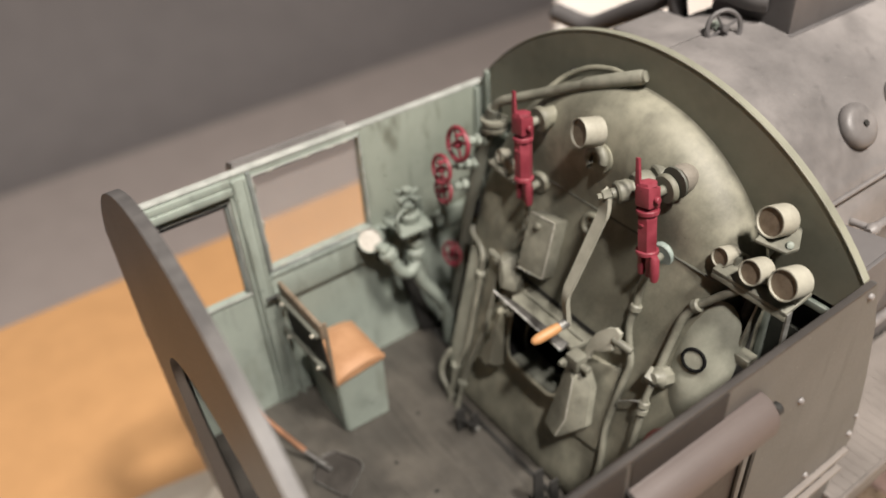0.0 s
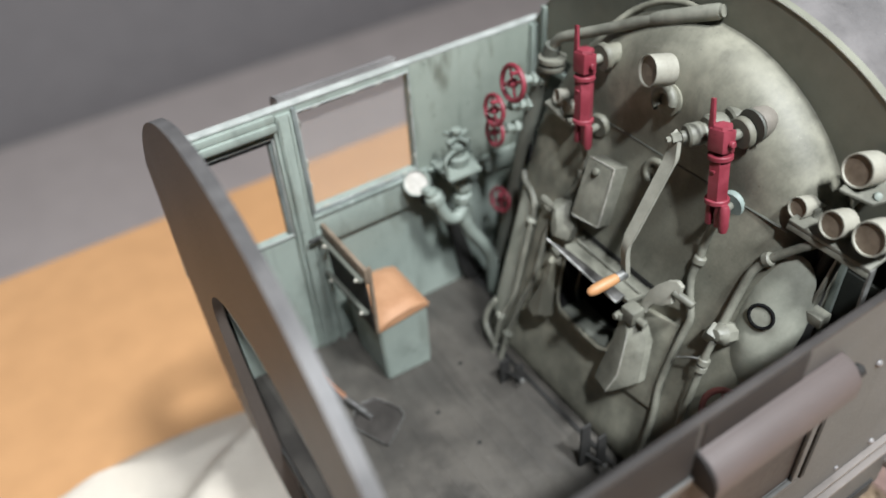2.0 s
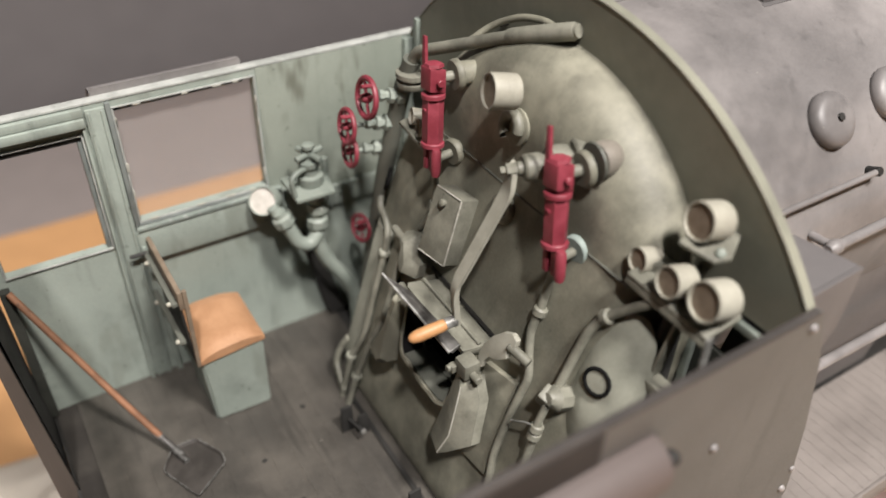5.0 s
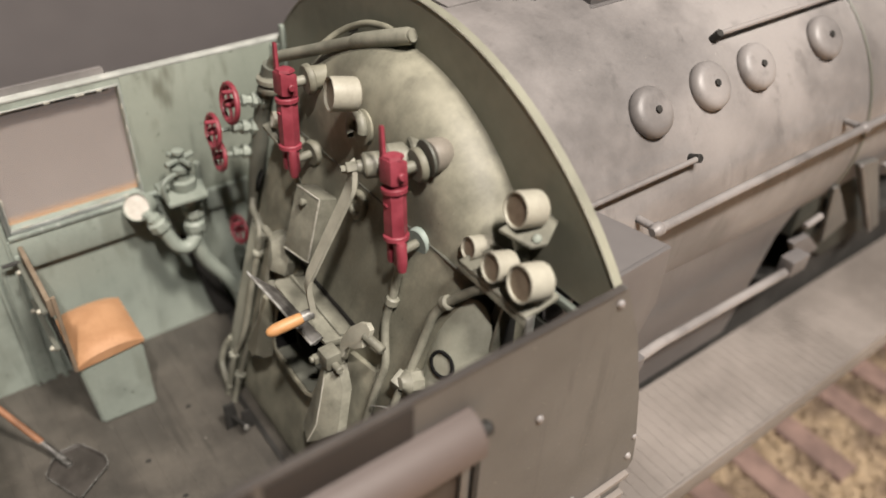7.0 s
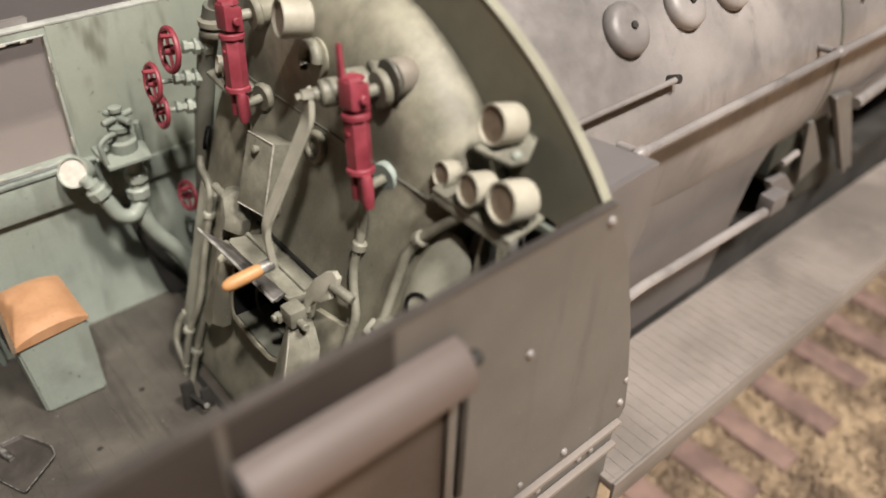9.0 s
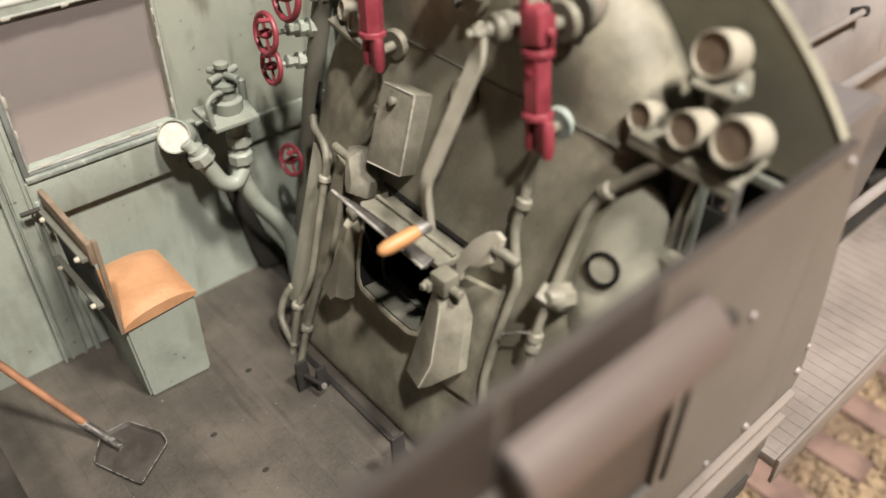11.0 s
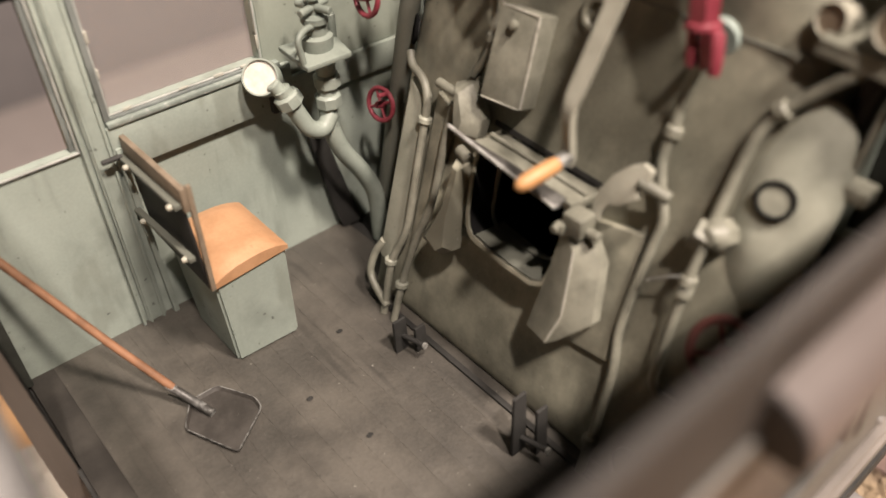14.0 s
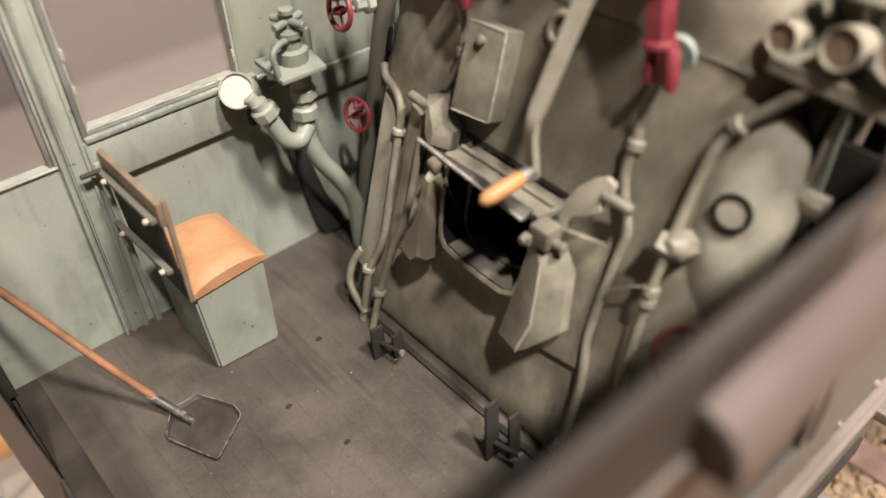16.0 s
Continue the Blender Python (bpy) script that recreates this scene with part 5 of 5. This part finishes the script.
for k in range(len(blade)):
    j = (k + 1) % len(blade)
    bm.faces.new((top[k], top[j], mid[j], mid[k]))
    bm.faces.new((und[k], bot[k], bot[j], und[j]))
    bm.faces.new((top[k], und[k], und[j], top[j]))
bm.faces.new(mid)
bm.faces.new(bot[::-1])
part("blade", bm, BLADE, shv)
part("blade_rim", pipe(B(), [(x, y, 0.031) for x, y in blade + blade[:1]], 0.0024, 0, 6), STEEL_DARK, shv, "thin rubbed rim")
part("socket", pipe(B(), [(-1.90, -0.78, 0.03), (-1.945, -0.66, 0.06), (-2.0, -0.58, 0.13)], 0.02, 0.05), STEEL_DARK, shv)
part("shaft", pipe(B(), [(-1.985, -0.60, 0.115), (-2.12, -0.44, 0.35), (-2.45, -0.06, 0.98)], 0.019, 0.08), HANDLE, shv)


# ---- pedals on the floor ----
def pedal(y, h, label):
    th = thing("foot_pedal", (-0.98, y, 0), label, "pedal", "pedals at the boiler foot")
    part("pedal_plate", slab(B(), [(-1.05, y - 0.05, 0.0), (-0.97, y - 0.05, 0.0), (-0.975, y - 0.035, h), (-1.045, y - 0.035, h)], (0.0, 0.016, 0), 0.004), DARK, th)
    part("pedal_plate", slab(B(), [(-0.97, y - 0.11, 0.0), (-0.90, y - 0.11, 0.0), (-0.905, y - 0.095, h * 0.75), (-0.965, y - 0.095, h * 0.75)], (0.0, 0.016, 0), 0.004), DARK, th)
    part("spindle", rod(B(), (-1.0, y - 0.04, 0.09), (-0.975, y - 0.165, 0.103), 0.013), DARK, th)
    part("spindle_end", lathe(B(), [(0.012, 0), (0.016, 0.004), (0.016, 0.016), (0, 0.018)], (-0.975, y - 0.165, 0.103), (0.2, -1, 0.1), 10), STEEL, th, "rubbed bright end")
    return th


pedal(-0.98, 0.19, "dark steel foot pedal with a worn spindle")
pedal(-1.77, 0.355, "taller dark steel foot pedal with a worn spindle")
# small chips of dirt lying on the boards
for x, y in ((-1.437, -1.324), (-1.17, -0.72), (-1.52, -0.98)):
    bm = B()
    bmesh.ops.create_icosphere(bm, subdivisions=1, radius=0.016, matrix=Matrix.Translation((x, y, 0.004)) @ Matrix.Diagonal((1.2, 0.9, 0.3, 1)))
    solid("coal_chip", bm, DARK, "small dark coal chip on the floor boards", "coal")

# ---- boiler barrel and outside fittings ----
BY, BZ, BR = -1.41, 1.50, 1.0
bl = thing("boiler_barrel", (3, BY, 0.4), "grey weathered boiler barrel with washout covers", "boiler")
bm = B()
lathe(bm, [(BR, 0.0), (BR, 2.6), (BR + 0.004, 2.604), (BR, 2.61), (BR, 10)], (0.045, BY, BZ), (1, 0, 0), 96)
part("barrel", bm, GREY, bl)
part("boiler_band", ring(B(), (2.66, BY, BZ), (1, 0, 0), BR + 0.004, 0.012, 96, 6), DARK_OLIVE, bl)
part("boiler_band", ring(B(), (5.2, BY, BZ), (1, 0, 0), BR + 0.004, 0.012, 96, 6), DARK_OLIVE, bl)


def on_barrel(x, deg, r=BR):
    a = radians(deg)
    return Vector((x, BY - r * math.cos(a), BZ + r * math.sin(a))), Vector((0, -math.cos(a), math.sin(a)))


for x, deg in ((0.83, 40.5), (1.27, 41.5), (1.65, 42), (2.28, 43)):
    c, d = on_barrel(x, deg, BR - 0.01)
    cap = part("washout_cover", lathe(B(), [(0.118, 0), (0.126, 0.01), (0.127, 0.028), (0.12, 0.048), (0.105, 0.062), (0.08, 0.069), (0.04, 0.072), (0, 0.072)], c, d, 30), GREY, bl)
    part("cap_screw", lathe(B(), [(0.018, 0), (0.018, 0.015), (0, 0.018)], c + d * 0.068, d, 8), DARK, cap)
# grab rail on the barrel and long handrail along the firebox side
for deg, x0, x1 in ((54, 1.45, 6.0), (24.5, 0.05, 1.03)):
    c0, d = on_barrel(x0, deg, BR + 0.05)
    c1, _ = on_barrel(x1, deg, BR + 0.05)
    part("grab_rail", rod(B(), c0, c1, 0.014), GREY, bl)
    for x in ((x0, x0 + 2) if deg == 54 else (x1,)):
        p, d = on_barrel(x, deg, BR - 0.01)
        part("rail_post", rod(B(), p, p + d * 0.075, 0.022), DARK, bl)
part("long_handrail", rod(B(), (0.62, -2.50, 1.75), (6.5, -2.50, 1.75), 0.024), GREY, bl)
for x in (0.64, 2.40, 4.3):
    part("rail_post", rod(B(), (x, -2.50, 1.75), (x, -2.38, 1.74), 0.02), GREY, bl)
    part("rail_knob", lathe(B(), [(0.02, -0.04), (0.035, -0.02), (0.035, 0.02), (0.02, 0.04)], (x, -2.50, 1.75), (1, 0, 0), 12), GREY, bl)
part("small_stud", rod(B(), *[on_barrel(2.9, 25, r)[0] for r in (BR - 0.01, BR + 0.05)], 0.025), DARK, bl)

fb = thing("firebox_casing", (1.2, -2.3, 0.2), "flat grey firebox side sheet below the handrail", "casing")
part("side_sheet", slab(B(), [(0.045, -2.335, 0.24), (1.95, -2.335, 0.24), (2.2, -2.335, 0.95), (2.55, -2.40, 1.62), (0.045, -2.40, 1.62)], (0, 0.30, 0), 0.015), GREY_MID, fb)
part("lower_pipe", pipe(B(), [(0.62, -2.56, 0.93), (0.9, -2.52, 0.88), (2.15, -2.50, 0.80)], 0.03), GREY, fb)
part("pipe_clamp", box(B(), (0.60, -2.60, 0.88), (0.68, -2.50, 0.97), 0.012), GREY_MID, fb)
part("end_box", box(B(), (2.12, -2.54, 0.78), (2.30, -2.44, 0.90), 0.015), GREY_MID, fb)
part("pipe_elbow", pipe(B(), [(0.30, -2.60, 0.98), (0.55, -2.60, 1.0), (0.62, -2.55, 0.93), (0.35, -2.52, 0.80)], 0.03), GREY, fb)
un = thing("under_frame", (3, -1.4, -1.0), "dark locomotive frame below the boiler", "frame")
part("frame_plate", box(B(), (0.3, -2.30, -1.2), (10, -0.6, 0.5), 0.02), DARK, un)
flat = lambda pts, y: [(x, y, z) for x, z in pts]
part("ash_pan", slab(B(), flat([(2.40, 1.28), (2.92, 1.25), (3.55, 0.45), (2.97, 0.45), (2.40, 0.86)], -2.33), (0, 0.25, 0), 0.02), SHADE_DARK, un, "dark ash pan side")
strut = part("frame_strut", slab(B(), flat([(2.72, 1.36), (2.96, 1.32), (3.46, 0.60), (3.33, 0.60)], -2.45), (0, 0.05, 0), 0.01), GREY_SIDE_SHADED, un)
part("strut_edge", pipe(B(), flat([(2.72, 1.36), (3.33, 0.60)], -2.452), 0.012, 0, 6), GREY, strut, "rubbed light edge")
part("brake_lever", slab(B(), flat([(2.60, 1.20), (2.66, 1.20), (3.0, 0.79), (2.74, 0.71)], -2.40), (0, 0.03, 0), 0.008), GREY_SIDE_SHADED, un)
part("drain_cock", rod(B(), (2.39, -2.40, 0.99), (2.56, -2.40, 1.01), 0.022), GREY, un)
part("foot_bracket", slab(B(), flat([(2.32, 0.88), (2.52, 0.86), (2.725, 0.67), (2.5, 0.65)], -2.40), (0, 0.05, 0), 0.008), GREY_MID, un)
part("cylinder_pipe", pipe(B(), flat([(3.07, 1.21), (3.64, 1.276), (7, 1.35)], -2.45), 0.04), GREY, un)
# pocket ahead of the cab side
pk = thing("cab_pocket", (0.2, -2.6, 1.1), "grey sheet-metal pocket ahead of the cab side", "pocket")
part("outer_sheet", slab(B(), [(0.043, -2.755, 1.905), (0.385, -2.755, 1.925), (0.385, -2.755, 1.62), (0.12, -2.755, 1.05), (0.043, -2.755, 1.0)], (0, 0.02, 0), 0.004), GREY_MID, pk)
part("top_sheet", slab(B(), [(0.043, -2.734, 1.905), (0.385, -2.734, 1.925), (0.30, -2.40, 1.93), (0.043, -2.38, 1.91)], (0, 0, -0.015), 0.003), GREY_MID, pk)
part("front_sheet", slab(B(), [(0.365, -2.734, 1.905), (0.365, -2.734, 1.62), (0.30, -2.42, 1.62), (0.30, -2.42, 1.905)], (-0.012, 0, 0), 0.003), GREY_MID, pk)
part("lower_sheet", slab(B(), [(0.36, -2.734, 1.62), (0.12, -2.734, 1.06), (0.12, -2.42, 1.06), (0.30, -2.42, 1.62)], (-0.012, 0, 0), 0.003), GREY_MID, pk)
part("floor_sheet", slab(B(), [(0.043, -2.734, 1.0), (0.13, -2.734, 1.05), (0.13, -2.42, 1.05), (0.043, -2.42, 1.0)], (0, 0, 0.012), 0.002), DARK, pk)
# running board
rb = thing("running_board", (3, -2.6, 0.0), "grey steel running board with raised grid tread", "running board")
part("board_plate", box(B(), (0.36, -2.92, 0.04), (9, -2.28, 0.10), 0.01), GREY_DARK, rb)
part("board_edge", box(B(), (0.36, -2.935, -0.06), (9, -2.915, 0.11), 0.006), GREY_DARK, rb)
bm = B()
for i in range(44):
    box(bm, (0.40 + 0.075 * i, -2.91, 0.098), (0.4025 + 0.075 * i, -2.29, 0.1022), 0)
for j in range(9):
    box(bm, (0.37, -2.89 + 0.07 * j, 0.098), (3.35, -2.8885 + 0.07 * j, 0.1016), 0)
tagged(part("tread_pattern", bm, GREY_DARK, rb), kind="stuff")
for x in (0.9, 2.6, 4.4):
    part("bracket", slab(B(), [(x, -2.85, 0.03), (x, -2.3, 0.03), (x, -2.3, -0.4)], (0.05, 0, 0), 0.005), DARK, rb)
cs = thing("cab_steps", (0.0, -2.8, -0.8), "dark steel cab steps below the side sheet", "steps")
for z in (-0.3, -0.8):
    part("step_plate", box(B(), (-0.5, -3.0, z), (0.1, -2.72, z + 0.04), 0.006), GREY, cs)
part("step_side", box(B(), (-0.54, -2.80, -0.9), (-0.50, -2.74, -0.1), 0.006), GREY, cs)
part("step_side", box(B(), (0.10, -2.80, -0.9), (0.14, -2.74, -0.1), 0.006), GREY, cs)
# roof-line fittings above the firebox
sv = thing("valve_box", (0.6, -1.1, 2.4), "grey box with a dark slot on the boiler top", "box")
# Body in darker grey than the lid: side shading put into colour.
part("box_body", slab(B(), [(0.25, -0.97, 2.30), (0.25, -1.345, 2.31), (0.62, -1.345, 2.31), (0.62, -0.96, 2.30)], (0, 0, 0.185), 0.012), GREY_MID, sv)
part("lid", slab(B(), [(0.235, -0.955, 2.487), (0.235, -1.36, 2.497), (0.635, -1.36, 2.497), (0.635, -0.945, 2.487)], (0, 0, 0.012), 0.004), GREY, sv)
part("slot", box(B(), (0.238, -1.34, 2.44), (0.252, -0.98, 2.48), 0.003), DARK, sv)
part("drain_stub", rod(B(), (0.63, -1.35, 2.46), (0.66, -1.40, 2.42), 0.03), GREY_MID, sv)
handwheel("handwheel", (0.60, -1.43, 2.535), (-0.45, -0.85, 0.28), 0.095, 0.12, "small dark grey handwheel on the boiler top", GREY_MID, False)
wp = thing("whistle_pipe", (1.1, -0.6, 2.3), "thick grey bent pipe above the boiler", "pipe")
part("tube", pipe(B(), [(0.95, 0.29, 2.055), (1.0, -0.02, 2.015), (1.02, -0.5, 2.30), (1.1, -0.9, 2.56), (1.2, -1.0, 2.72)], 0.066, 0.10, 16), GREY_MID, wp)
part("bore", lathe(B(), [(0.05, 0), (0.05, 0.004), (0, 0.004)], (0.944, 0.30, 2.057), (-0.16, 0.95, 0.13), 16), DARK, wp)
part("support", rod(B(), (0.95, -0.80, 2.50), (0.95, -0.86, 2.25), 0.06), GREY_MID, wp)
part("long_tube", pipe(B(), [(0.93, -0.80, 2.58), (0.90, -1.08, 2.61), (0.86, -1.40, 2.62), (0.90, -1.48, 2.62)], 0.06, 0.1, 16), GREY_MID, wp)
dm = thing("sand_dome", (1.3, -1.4, 2.4), "grey square-based dome on the boiler", "dome")
part("dome_base", box(B(), (0.90, -1.64, 2.36), (1.70, -1.10, 2.95), 0.03), GREY_MID, dm)
part("dome_foot", box(B(), (0.885, -1.665, 2.36), (1.72, -1.08, 2.475), 0.015), GREY_MID, dm)

# ---- track ----
bed = thing("ballast_bed", (0, -1.4, TZ), "yellow-tan ballast of small stones between the sleepers", "ballast", kind="stuff")
bm = B()
rows = []
for i in range(121):
    x = -8 + 0.15 * i
    rows.append([bm.verts.new((x, -4.0 + 0.13 * j, TZ + 0.01 + min(0.18, 0.5 * min(j, 40 - j) * 0.13) + 0.03 * noise.noise((x * 4, j * 0.7, 0)))) for j in range(41)])
for a, b in zip(rows, rows[1:]):
    for j in range(40):
        bm.faces.new((a[j], b[j], b[j + 1], a[j + 1]))
part("ballast_base", bm, BALLAST, bed)
rnd = random.Random(4)
vs, fs = [], []
cube = [(-1, -1, -1), (1, -1, -1), (1, 1, -1), (-1, 1, -1), (-1, -1, 1), (1, -1, 1), (1, 1, 1), (-1, 1, 1)]
quads = [(0, 1, 2, 3), (4, 7, 6, 5), (0, 4, 5, 1), (1, 5, 6, 2), (2, 6, 7, 3), (3, 7, 4, 0)]
for k in range(9000):
    x, y = rnd.uniform(-1.0, 9.0), rnd.uniform(-3.95, -1.9)
    h = min(0.18, 0.5 * (y + 4.0))
    r = rnd.uniform(0.02, 0.045)
    e = Euler((rnd.uniform(0, 6), rnd.uniform(0, 6), rnd.uniform(0, 6))).to_matrix()
    o = len(vs)
    for c in cube:
        v = e @ Vector((c[0] * r * rnd.uniform(0.6, 1.1), c[1] * r * rnd.uniform(0.6, 1.1), c[2] * r * rnd.uniform(0.5, 0.9)))
        vs.append(((x + v.x) * S, (y + v.y) * S, (TZ + h + 0.02 + v.z) * S))
    fs += [tuple(o + q for q in f) for f in quads]
me = bpy.data.meshes.new("stones")
me.from_pydata(vs, [], fs)
me.materials.append(BALLAST)
st = tagged(new("stones", me), kind="stuff")
st.parent = bed
st.matrix_parent_inverse = bed.matrix_basis.inverted()
track = thing("track", (0, -1.4, TZ), "model railway track with brown sleepers and rusty rails", "track")
for k in range(22):
    x = -4.0 + 0.62 * k + rnd.uniform(-0.03, 0.03)
    part("sleeper", box(B(), (-0.13, -1.65 + rnd.uniform(-0.06, 0.04), -0.075), (0.13, 1.65, 0.075), 0.025, pose(x + 0.13, -1.4, TZ + 0.19, 0, 0, rnd.uniform(-1.5, 1.5))), SLEEPER, track)
for y in (-2.15, -0.67):
    part("rail", box(B(), (-7, y - 0.035, TZ + 0.27), (10, y + 0.035, TZ + 0.45), 0.01), RUST, track)
